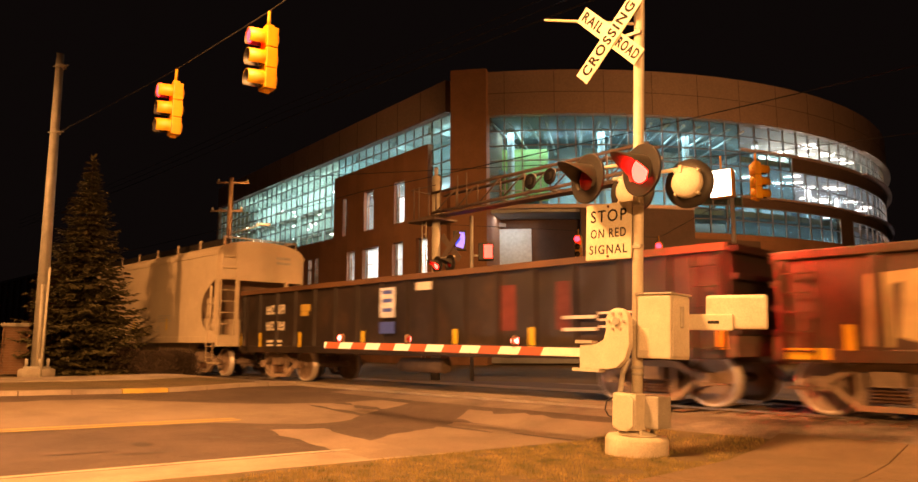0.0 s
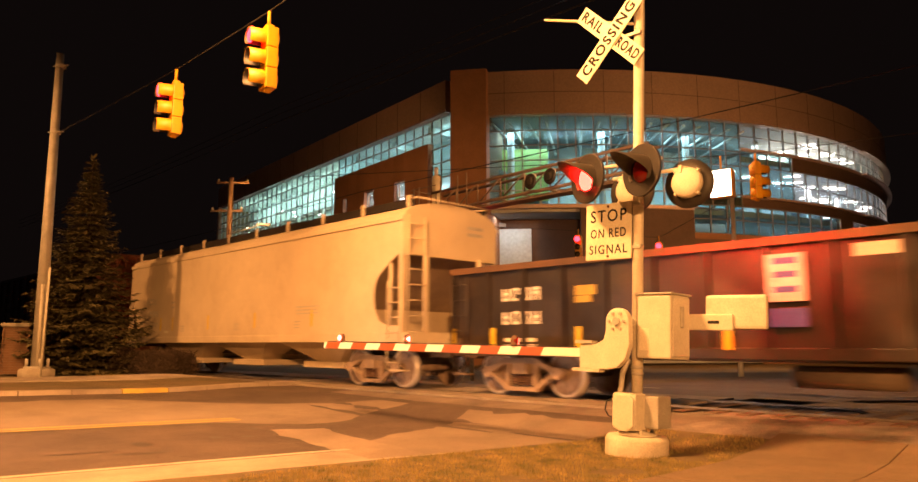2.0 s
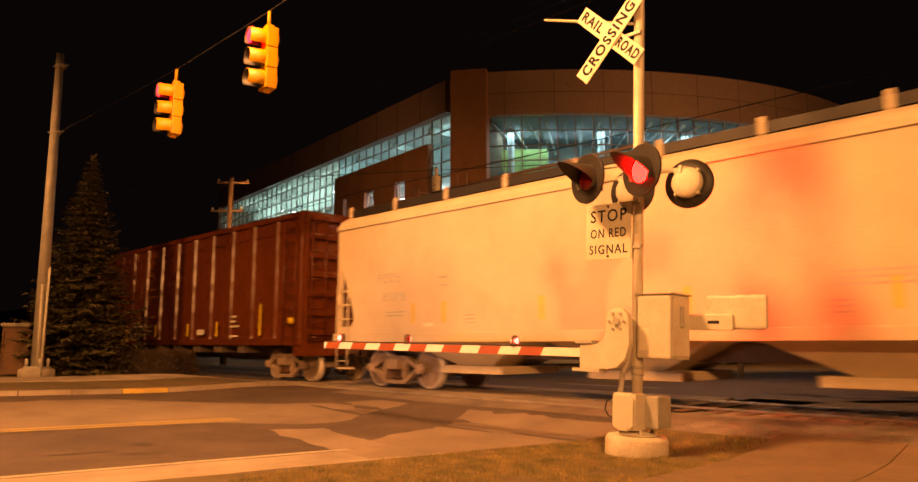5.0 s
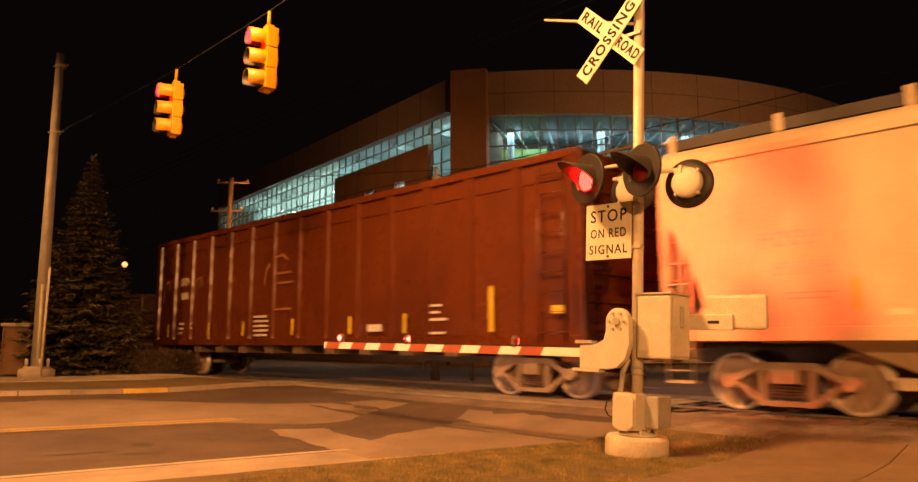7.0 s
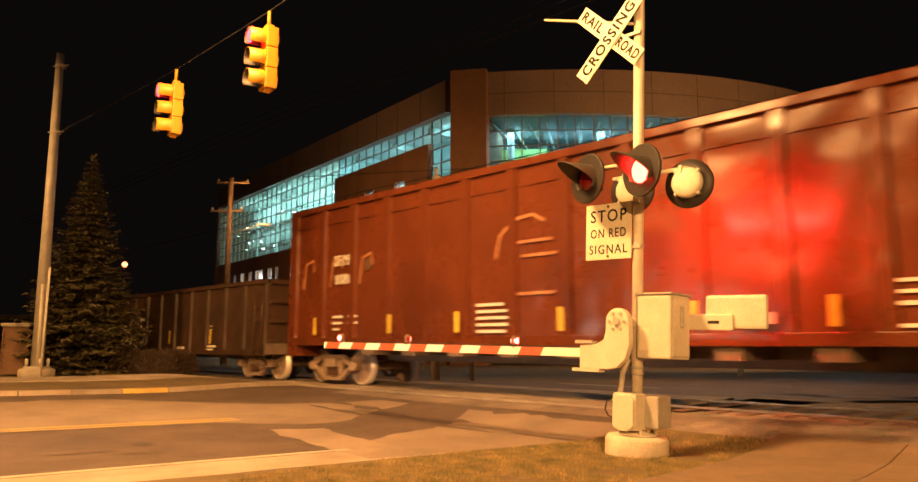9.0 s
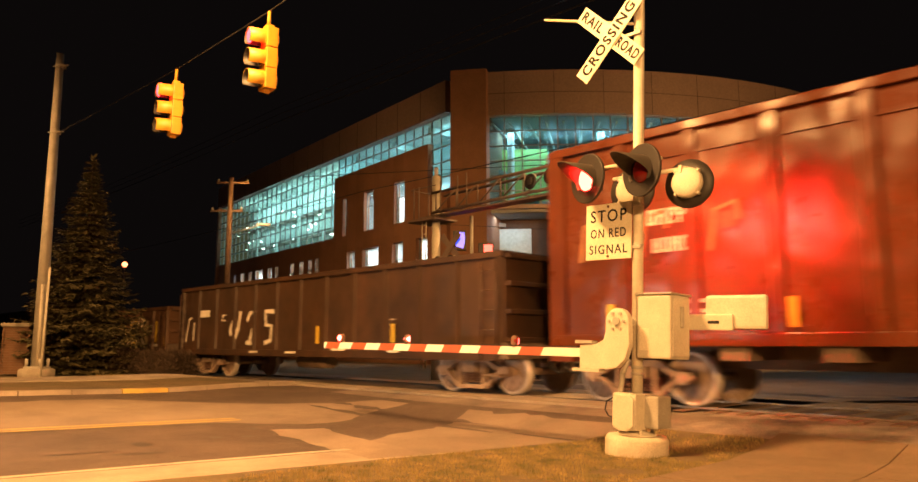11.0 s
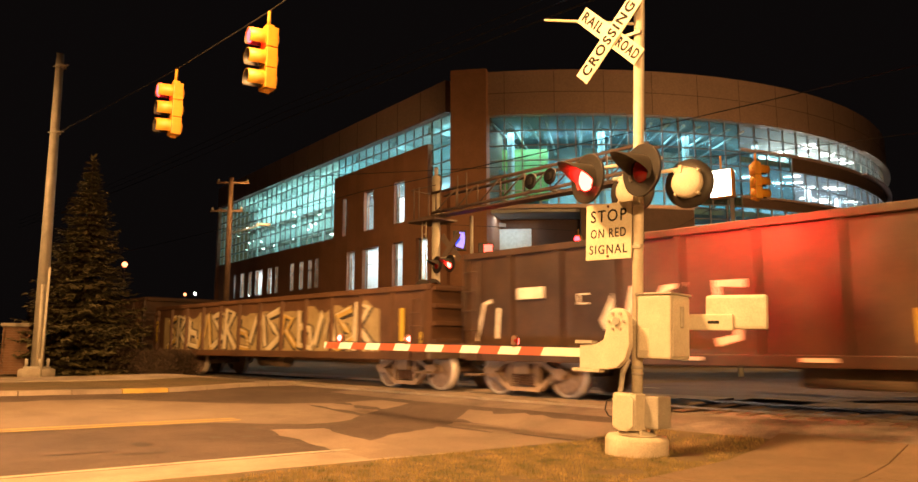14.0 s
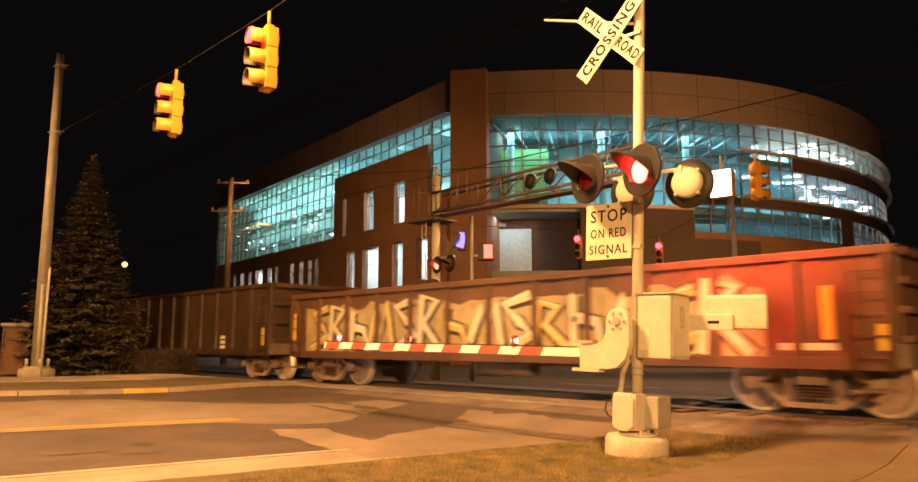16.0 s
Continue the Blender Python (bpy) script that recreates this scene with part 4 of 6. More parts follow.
# ---- traffic signals on their wire, poles and wires ----
def traffic_signal(m, label, lit=LIT_RED_SOFT, lit_index=0, size=0.15, shell=None):
    """Three lamp sections in a row, facing -y, hung from the top."""
    sig = thing("traffic_signal", m, label, "traffic signal", "traffic signals")
    shell = shell or YELLOW
    step = size * 2.36
    for k in range(3):
        z = -0.39 - k * step
        b = bmesh.new()
        box(b, -size * 1.12, size * 1.12, -size * 0.5, size * 0.8, z - step / 2 + 0.004, z + step / 2 - 0.004)
        sec = part("section", b, shell, sig, bevel=0.02)
        b = bmesh.new()
        lathe(b, [(0.001, -0.05), (size * 0.55, -0.042), (size * 0.86, -0.018), (size * 0.92, 0.0)], 20, "y", at=(0, -size * (2.0 if k == lit_index else 0.75), z))
        part("lens", b, lit if k == lit_index else DARK_LENS, sec, smooth=True)
        b = bmesh.new()
        n, r0 = 18, size * 1.0
        rows = []
        for j in range(n + 1):
            a = radians(-50 + 280 * j / n)
            reach = size * 1.85
            rows.append([b.verts.new((r * math.cos(a), y, z + r * math.sin(a) + dz)) for r, y, dz in ((r0, -size * 0.5, 0), (r0 * 0.98, -size * 0.5 - reach, -0.02), (r0 * 0.94, -size * 0.5 - reach, -0.02), (r0 * 0.95, -size * 0.5, 0))])
        for p, q in zip(rows, rows[1:]):
            for j in range(3):
                b.faces.new((p[j], q[j], q[j + 1], p[j + 1])).material_index = int(j == 2)
        part("visor", b, [shell, BLACK], sec, smooth=True)
        b = bmesh.new()
        lathe(b, [(size * 0.8, size * 0.8), (size * 0.7, size * 1.05), (0.001, size * 1.1)], 16, "y", at=(0, 0, z))
        part("back_dome", b, shell, sec, smooth=True)
    b = bmesh.new()
    tube(b, (0, 0, 0.10), (0, 0, -0.17), 0.03, seg=10)
    box(b, -0.09, 0.09, -0.06, 0.06, -0.225, -0.16)
    part("hanger", b, shell, sig)
    b = bmesh.new()
    prism(b, [(-0.10, -0.39 - step * 2.5), (0.10, -0.39 - step * 2.5), (0.03, -0.45 - step * 2.5)], -0.05, 0.05)
    part("bottom_cap", b, shell, sig)
    return sig


S1 = pose(-3.20, 11.7, 6.50, 0, 2, -54)
S2 = pose(-5.72, 14.2, 6.45, 0, 2, -54)
SWAY = [(0.0, 0.0), (1.0, -0.9), (2.0, -1.2), (3.5, -1.3), (5.2, -0.6), (7.0, 0.0), (8.0, -0.9), (9.0, -0.9), (10.2, -0.3), (11.6, 0.0), (12.5, -1.1), (13.5, -0.5), (14.5, 0.0), (15.2, -1.0), (16.0, -1.1)]
for place in (S1, S2):
    swinging.append((traffic_signal(place, "yellow three-lamp traffic signal showing red on a span wire"), place, SWAY))


def wire(name, points, r, label, sag=0.0, category="cable"):
    bm = bmesh.new()
    path = []
    for a, b in zip(points, points[1:]):
        a, b = Vector(a), Vector(b)
        n = 12 if sag else 2
        path += [a.lerp(b, k / n) - Vector((0, 0, sag * 4 * k / n * (1 - k / n))) for k in range(n)]
    path.append(Vector(points[-1]))
    pipe(bm, path, r)
    return tagged(part(name, bm, RUBBER), label, category)


POLE = Vector((-12.28, 21.6, 0))
POLE.z = ground_z(POLE.x, POLE.y) + 0.05
wire("span_wire", [(POLE.x, POLE.y, 7.35), (-5.72, 14.2, 6.55), (-3.20, 11.7, 6.60), (0.5, 8.0, 6.92), (4, 4.4, 7.6)], 0.010, "thin black span wire that carries the traffic signals")
strain = thing("signal_pole", Matrix.Translation(POLE), "tall grey tapered steel signal pole on a concrete base", "pole")
bm = bmesh.new()
tube(bm, (0, 0, 0.2), (-0.04, 0, 9.75), 0.175, 0.11, seg=20)
part("shaft", bm, SILVER_DARK, strain)
bm = bmesh.new()
lathe(bm, [(0.48, -0.2), (0.48, 0.12), (0.42, 0.16), (0.001, 0.16)], 24, "z")
part("footing", bm, CONCRETE, strain)
boxed("base_plate", (-0.26, 0.26, -0.26, 0.26, 0.16, 0.22), SILVER_DARK, strain, bevel=0.01)
for a in (-0.2, 0.2):
    for b in (-0.2, 0.2):
        bm = bmesh.new()
        tube(bm, (a, b, 0.2), (a, b, 0.45), 0.045, seg=8)
        part("bolt_cover", bm, SILVER_DARK, strain)
for z in (7.2, 9.3):
    bm = bmesh.new()
    tube(bm, (0, 0, z), (0, 0, z + 0.1), 0.15, seg=16)
    tube(bm, (-0.22, 0, z + 0.05), (0.3, -0.1, z + 0.05), 0.02, seg=6)
    part("wire_clamp", bm, SILVER_DARK, strain)
bm = bmesh.new()
tube(bm, (0.10, -0.17, 0.2), (0.06, -0.14, 2.6), 0.05, seg=10)
part("conduit", bm, SILVER, strain)

for q, z, r in ((5.0, 11.5, 0.012), (5.0, 11.85, 0.012), (5.0, 12.2, 0.012), (5.8, 12.0, 0.010), (10.0, 8.85, 0.018)):
    wire("overhead_wire", [on_track(-75, q, z), on_track(-30, q, z), on_track(15, q, z), on_track(40, q, z)], r, "thin dark overhead wire along the railway", 0.25)

upole = thing("utility_pole", pose(-14.3, 45, -0.2), "brown wooden utility pole with two crossarms", "utility pole")
bm = bmesh.new()
tube(bm, (0, 0, 0), (0, 0, 11.6), 0.20, 0.15, seg=14)
part("shaft", bm, WOOD_POLE, upole)
for z, a, b in ((11.2, -0.9, 1.1), (9.4, -1.2, 0.8)):
    boxed("crossarm", (a, b, -0.06, 0.06, z, z + 0.13), WOOD_POLE, upole)
    for x in (a + 0.1, b - 0.1):
        bm = bmesh.new()
        lathe(bm, [(0.05, z + 0.13), (0.07, z + 0.2), (0.04, z + 0.3)], 10, "z", at=(x, 0, 0))
        part("insulator", bm, SILVER_DARK, upole)
bm = bmesh.new()
tube(bm, (0, 0, 8.0), (2.2, -0.6, 8.5), 0.04, seg=8)
box(bm, 1.9, 2.7, -0.75, -0.5, 8.42, 8.56)
part("lamp_arm", bm, SILVER_DARK, upole)


# ---- cantilever signal bridge and signals beyond the railway ----
TRUSS = surface("weathered_truss", (0.20, 0.15, 0.125), (0.15, 0.11, 0.09), 3, 0.6, 0.2, bump=0.1)
CANT = Matrix.Translation((-0.76, 24.0, -0.15)) @ pose(0, 0, 0, 0, 0, TURN)
bridge = thing("signal_bridge", CANT, "grey cantilever truss with red flashers over the far lane", "signal bridge")
bm = bmesh.new()
tube(bm, (0, 0, 0), (0, 0, 6.75), 0.15, 0.14, seg=16)
part("mast", bm, SILVER, bridge)
bm = bmesh.new()
tube(bm, (0, 0, 6.75), (0, 0, 7.05), 0.07, seg=10)
part("mast_cap", bm, SILVER_DARK, bridge)
for y in (-0.28, 0.28):
    for z0, z1 in ((6.12, 6.22), (5.46, 5.58)):
        bm = bmesh.new()
        tube(bm, (0.1, y, z0), (8.2, y, z1), 0.05, seg=8)
        part("chord", bm, TRUSS, bridge)
for k in range(9):
    x = 0.3 + k * 0.95
    bm = bmesh.new()
    tube(bm, (x, -0.28, 5.47), (x, -0.28, 6.12), 0.025, seg=6)
    part("strut", bm, TRUSS, bridge)
    bm = bmesh.new()
    tube(bm, (x, -0.28, 5.47), (min(x + 0.95, 8.1), -0.28, 6.14), 0.022, seg=6)
    part("diagonal", bm, TRUSS, bridge)
    bm = bmesh.new()
    tube(bm, (x, -0.28, 5.47), (x, 0.28, 5.47), 0.025, seg=6)
    part("strut", bm, TRUSS, bridge)
boxed("walkway", (-0.6, 8.2, -0.22, 0.22, 5.36, 5.40), TRUSS, bridge)
for x, y, z in ((-0.55, -0.5, 5.5), (-0.3, -0.5, 5.5), (0.55, -0.32, 5.6), (1.35, -0.32, 5.65), (1.75, -0.32, 5.68), (-0.7, 0.3, 5.5)):
    bm = bmesh.new()
    tube(bm, (x, y, z - 0.2), (x, y, z + 0.85), 0.025, seg=6)
    part("rail_post", bm, TRUSS, bridge)
bm = bmesh.new()
for a, b in (((-0.7, -0.5), (0.5, -0.5)), ((-0.7, -0.5), (-0.7, 0.4))):
    tube(bm, (*a, 6.3), (*b, 6.3), 0.02, seg=6)
part("hand_rail", bm, TRUSS, bridge)
boxed("platform", (-0.85, 0.5, -0.55, 0.5, 5.20, 5.27), TRUSS, bridge)
ladder_bm = bmesh.new()
for x in (-0.42, -0.22):
    tube(ladder_bm, (x, -0.25, 0.4), (x, -0.25, 5.3), 0.018, seg=6)
for k in range(16):
    tube(ladder_bm, (-0.42, -0.25, 0.6 + k * 0.3), (-0.22, -0.25, 0.6 + k * 0.3), 0.012, seg=6)
part("ladder", ladder_bm, SILVER, bridge)
for x, z in ((4.55, 5.76), (5.25, 5.80)):
    flasher_head(bridge, pose(x, -0.55, z, 0, 0, 176) @ Matrix.Scale(0.8, 4), back=BLACK, fixed=DARK_RED_LENS, hood=0.25)
    boxed("lamp_stem", (x - 0.02, x + 0.02, -0.5, -0.3, z + 0.15, z + 0.25), SILVER_DARK, bridge)
for angle in (45, -45):
    b = bmesh.new()
    box(b, -0.61, 0.61, -0.008, 0.008, -0.11, 0.11)
    part("crossbuck_blade", b, TRUSS, bridge, "bare back of a crossbuck blade", m=pose(0.50, 0.18 + 0.0004 * angle, 4.32, 0, angle, 0))
for x, lit in ((0.38, True), (0.98, False)):
    flasher_head(bridge, pose(x, -0.30, 3.72, 0, 0, -10), lit_first=lit)
bm = bmesh.new()
tube(bm, (0.05, -0.1, 3.95), (1.1, -0.2, 3.95), 0.03, seg=8)
part("crossarm", bm, SILVER, bridge)
for x in (-0.2, 0.25):
    flasher_head(bridge, pose(x, -0.35, 3.0, 0, 0, 60), fixed=DARK_RED_LENS)

ped = thing("signal_post", pose(0.42, 24.0, -0.2), "slim grey post with blue sign and red walk signal", "signal post")
bm = bmesh.new()
tube(bm, (0, 0, 0), (0, 0, 5.45), 0.06, seg=12)
part("post", bm, SILVER_DARK, ped)
bm = bmesh.new()
box(bm, -0.62, -0.18, -0.1, 0.1, 4.30, 4.95)
part("sign_case", bm, BLACK, ped, bevel=0.02)
bm = bmesh.new()
prism(bm, [(-0.52, 4.42), (-0.28, 4.36), (-0.22, 4.6), (-0.24, 4.88), (-0.46, 4.9), (-0.40, 4.66), (-0.54, 4.6)], -0.112, -0.102)
part("lit_symbol", bm, LIT_BLUE, ped, "glowing blue symbol")
boxed("walk_signal_case", (0.22, 0.72, -0.12, 0.2, 3.97, 4.54), BLACK, ped, bevel=0.02)
boxed("walk_lens", (0.40, 0.68, -0.135, -0.122, 4.04, 4.48), LIT_WALK, ped, "glowing red walk signal")
boxed("bracket", (0.0, 0.3, -0.03, 0.03, 4.1, 4.16), SILVER_DARK, ped)

traffic_signal(pose(8.64, 20.8, 6.46, 0, 0, 98), "yellow traffic signal seen from behind on a span wire", DARK_LENS)
box_sign = thing("lit_sign", pose(7.62, 20.8, 5.62, 0, 0, -38), "yellow box sign with a bright white face on a span wire", "street sign")
boxed("case", (-0.30, 0.34, -0.14, 0.16, -0.40, 0.42), YELLOW, box_sign, bevel=0.02)
boxed("face", (-0.27, 0.31, -0.152, -0.142, -0.37, 0.39), LIT_WHITE, box_sign, "white glowing face")
bm = bmesh.new()
tube(bm, (0, 0, 0.4), (0, 0, 0.85), 0.03, seg=8)
part("hanger", bm, YELLOW, box_sign)
wire("span_wire", [(-6, 27.5, 7.4), (7.62, 20.8, 6.47), (8.64, 20.8, 6.55), (20, 17.5, 7.3)], 0.012, "thin black span wire beyond the railway")
wire("span_wire", [(-2.0, 36, 7.0), (5.6, 34, 6.31), (9.38, 34, 5.98), (11.2, 29.5, 7.0)], 0.012, "thin black span wire at the far corner")
traffic_signal(pose(5.6, 34, 6.28, 0, 0, -20), "small yellow traffic signal showing red at the far corner")
traffic_signal(pose(9.38, 34, 5.95, 0, 0, -20), "small yellow traffic signal showing red at the far corner")
post = thing("signal_pole", pose(11.2, 29.5, -0.25), "dark slim steel pole before the hall", "pole")
bm = bmesh.new()
tube(bm, (0, 0, 0), (0, 0, 7.3), 0.11, 0.09, seg=12)
part("shaft", bm, SILVER_DARK, post)

# ---- lamps far down the line ----
for x, y, z, r, mat, tall in ((-28.47, 62.0, 7.75, 0.24, LIT_AMBER, 0.4), (-28.07, 75.0, 6.08, 0.16, LIT_AMBER, 0.4), (-28.86, 80.0, 6.48, 0.16, LIT_WHITE, 0.4)):
    far = thing("street_lamp", pose(x, y, -0.2), "distant street lamp with a bright globe", "street lamp", "distant street lamps")
    bm = bmesh.new()
    tube(bm, (0, 0, 0), (0, 0, z), 0.06, seg=8)
    part("pole", bm, BLACK, far)
    bm = bmesh.new()
    lathe(bm, [(0.001, z - r + 0.2), (r * 0.7, z - r * 0.7 + 0.2), (r, z + 0.2), (r * 0.7, z + r * 0.7 + 0.2), (0.001, z + r + 0.2)], 14, "z")
    part("globe", bm, mat, far, smooth=True)


# ---- spruce, hedge, gate pillar and post by the pole ----
def spruce(x, y, height, radius, seed, name="spruce_tree"):
    rng = random.Random(seed)
    z0 = ground_z(x, y)
    tree = thing(name, pose(x, y, z0), "dark green-brown spruce with drooping layered boughs", "conifer tree")
    bm = bmesh.new()
    tube(bm, (0, 0, -0.1), (0, 0, height * 0.95), 0.14, 0.02, seg=10)
    part("trunk", bm, BARK, tree)
    verts, faces = [], []

    def tuft(p, d, size):
        side = d.cross(Vector((0, 0, 1)))
        side = side.normalized() if side.length > 1e-3 else Vector((1, 0, 0))
        side = (side + Vector((0, 0, rng.uniform(-0.6, 0.6)))).normalized()
        i = len(verts)
        tip = p + d * size + Vector((0, 0, rng.uniform(-0.25, 0.15) * size))
        w = side * size * 0.22
        verts.extend([tuple(p - w * 0.4), tuple(p + d * size * 0.4 + w), tuple(tip), tuple(p + d * size * 0.4 - w)])
        faces.append((i, i + 1, i + 2, i + 3))

    z = 0.25
    while z < height - 0.1:
        f = z / height
        reach = radius * min(1.0, 1.22 * (1 - f)) ** 0.95 * (1.0 if f > 0.12 else 0.85)
        count = int(9 + 12 * (1 - f))
        for k in range(count):
            a = k * math.tau / count + rng.uniform(-0.35, 0.35)
            length = reach * rng.uniform(0.62, 1.15)
            d = Vector((math.cos(a), math.sin(a), 0))
            n = max(3, int(length / 0.06))
            for j in range(n):
                u = (j + 0.6) / n
                p = d * length * u + Vector((0, 0, z - 0.30 * length * u ** 1.4 + 0.22 * length * u ** 4 + rng.uniform(-0.04, 0.04)))
                for s in (-1, 1):
                    turn = s * rng.uniform(0.35, 1.0)
                    e = Vector((math.cos(a + turn), math.sin(a + turn), rng.uniform(-0.35, 0.1))).normalized()
                    tuft(p, e, rng.uniform(0.20, 0.40) * (1.1 - 0.4 * u) * (0.6 + 0.4 * (1 - f)))
        z += 0.12 + 0.09 * rng.random()
    for k in range(14):
        tuft(Vector((0, 0, height - 0.5 + k * 0.03)), Vector((math.cos(k), math.sin(k), 0.9)).normalized(), 0.22)
    me = bpy.data.meshes.new("crown")
    me.from_pydata(verts, [], faces)
    me.materials.append(NEEDLES)
    ob = new("crown", me)
    ob.parent = tree
    return tree


spruce(-12.3, 24.0, 7.25, 1.95, 21)


def hedge(s0, s1, q, height, seed):
    """A leafless clipped hedge: a thicket of short twigs."""
    rng = random.Random(seed)
    verts, faces = [], []
    for _ in range(9000):
        s = rng.uniform(s0, s1)
        top = height * (0.8 + 0.3 * noise.noise(Vector((s * 0.7, seed, 0))))
        u = rng.random() ** 0.7
        p = on_track(s, q + rng.uniform(-0.55, 0.55) * (1 - 0.4 * u))
        p.z = ground_z(p.x, p.y) + u * top
        d = Vector((rng.uniform(-1, 1), rng.uniform(-1, 1), rng.uniform(-0.2, 1))).normalized() * rng.uniform(0.12, 0.3)
        w = Vector((rng.uniform(-1, 1), rng.uniform(-1, 1), rng.uniform(-1, 1))).normalized() * 0.014
        i = len(verts)
        verts += [tuple(p - w), tuple(p + w), tuple(p + d)]
        faces.append((i, i + 1, i + 2))
    me = bpy.data.meshes.new("hedge")
    me.from_pydata(verts, [], faces)
    me.materials.append(TWIGS)
    tagged(new("hedge", me), "low bare brown hedge between footway and track", "hedge", "", "stuff")


hedge(-29.0, -24.3, -3.4, 0.95, 3)
hedge(-24.3, -21.2, -2.9, 0.9, 4)
grass_blades("fallen_leaves", lambda r: (r.uniform(-29, -20.5), r.uniform(-4.6, -3.6)), 1500, "scattered dry leaves along the hedge", 0.06, 9)

PILLAR = Vector((-13.75, 23.0, 0))
PILLAR.z = ground_z(PILLAR.x, PILLAR.y)
pillar = thing("brick_pillar", Matrix.Translation(PILLAR) @ pose(0, 0, 0, 0, 0, 20), "square brown brick gate pillar with a stone cap", "gate pillar")
boxed("core", (-0.33, 0.33, -0.33, 0.33, 0, 1.45), MORTAR, pillar)
brick_me = None
for course in range(19):
    for face in range(4):
        for k in range(3):
            if brick_me is None:
                bm = bmesh.new()
                box(bm, 0.006, 0.228, -0.012, 0.03, 0.005, 0.070)
                brick_me = finish("brick", bm, BRICK)
            off = -0.345 + 0.23 * k + (0.115 if course % 2 else 0) - (0.06 if course % 2 else 0)
            part("brick", brick_me, None, pillar, m=pose(0, 0, 0, 0, 0, 90 * face) @ pose(off, -0.335, 0.01 + course * 0.075))
boxed("cap", (-0.41, 0.41, -0.41, 0.41, 1.45, 1.56), CONCRETE, pillar, "pale stone cap", bevel=0.02)
lamp_post = thing("sign_post", pose(-11.55, 20.5, ground_z(-11.55, 20.5)), "thin pale steel post beside the footway", "post")
bm = bmesh.new()
tube(bm, (0, 0, -0.1), (0.04, 0, 3.05), 0.03, seg=8)
part("post", bm, SILVER, lamp_post)


# ---- the train ----
def paint(name, a, b, rough, stain, amount=0.6, dent=0.0):
    return surface(name, a, b, 1.1, rough, 0.0, bump=0.05, grain=45, stain=stain, amount=amount, spread=0.03, dent=dent)


CAR_BLACK = paint("car_black", (0.026, 0.018, 0.015), (0.016, 0.012, 0.010), 0.5, (0.09, 0.05, 0.028), 0.6, 0.12)
CAR_BROWN = paint("car_red_brown", (0.122, 0.031, 0.0105), (0.094, 0.0235, 0.008), 0.29, (0.088, 0.028, 0.011), 0.5, 0.11)
CAR_CREAM = paint("car_cream", (0.62, 0.52, 0.38), (0.55, 0.455, 0.33), 0.68, (0.42, 0.32, 0.21), 0.5, 0.015)
# cream sheet in the end's shade: that shade is put into this colour
SLOPE_SHADED = paint("slope_sheet_shaded", (0.33, 0.245, 0.18), (0.26, 0.19, 0.14), 0.7, (0.11, 0.08, 0.06))
CAR_OLD = paint("car_old_brown", (0.058, 0.031, 0.017), (0.030, 0.017, 0.0105), 0.5, (0.10, 0.043, 0.02), 0.6, 0.08)
CAR_RUST = paint("car_rust", (0.125, 0.062, 0.030), (0.080, 0.040, 0.021), 0.6, (0.045, 0.027, 0.018))
UNDER = surface("underframe_grime", (0.15, 0.105, 0.075), (0.09, 0.065, 0.05), 3, 0.8, bump=0.3)
TRUCK = surface("truck_casting", (0.30, 0.22, 0.165), (0.20, 0.145, 0.11), 4, 0.75, bump=0.3)
WHEEL_FACE = surface("wheel_face", (0.40, 0.30, 0.24), (0.24, 0.17, 0.13), 5, 0.6, 0.1, bump=0.2)
TREAD = surface("wheel_tread", (0.66, 0.60, 0.55), (0.52, 0.47, 0.43), 4, 0.38, 0.35, bump=0.05)
COAL = surface("heaped_load", (0.085, 0.052, 0.034), (0.05, 0.032, 0.022), 5, 0.95, bump=1.0, grain=18)
STENCIL = surface("stencil_white", (0.70, 0.66, 0.58), (0.58, 0.54, 0.47), 5, 0.6, bump=0)
REFLECT = surface("reflective_yellow", (0.70, 0.50, 0.06), (0.60, 0.42, 0.05), 5, 0.45, bump=0)
TAG_CREAM = surface("spray_cream", (0.36, 0.29, 0.15), (0.26, 0.20, 0.10), 2.5, 0.6, bump=0, stain=(0.26, 0.19, 0.11))
TAG_YELLOW = surface("spray_yellow", (0.52, 0.37, 0.08), (0.44, 0.30, 0.08), 3, 0.6, bump=0)
TAG_PALE = surface("spray_pale", (0.62, 0.55, 0.38), (0.50, 0.43, 0.27), 2.0, 0.6, bump=0, stain=(0.3, 0.23, 0.13))
TAG_BLACK = surface("spray_black", (0.035, 0.027, 0.022), None, 3, 0.6, bump=0)
PLACARD_BLUE = surface("placard_blue", (0.06, 0.10, 0.40), None, 4, 0.5, bump=0)
PLACARD_WHITE = surface("placard_white", (0.7, 0.72, 0.75), None, 4, 0.5, bump=0)
PALE_BROWN = surface("pale_brown_paint", (0.42, 0.20, 0.09), (0.30, 0.12, 0.05), 3, 0.4, bump=0)
FADED_RED = surface("faded_red", (0.12, 0.022, 0.016), None, 4, 0.6, bump=0)

SPEED, WHEEL = 4.6, 0.457
cars, wheelsets = [], []


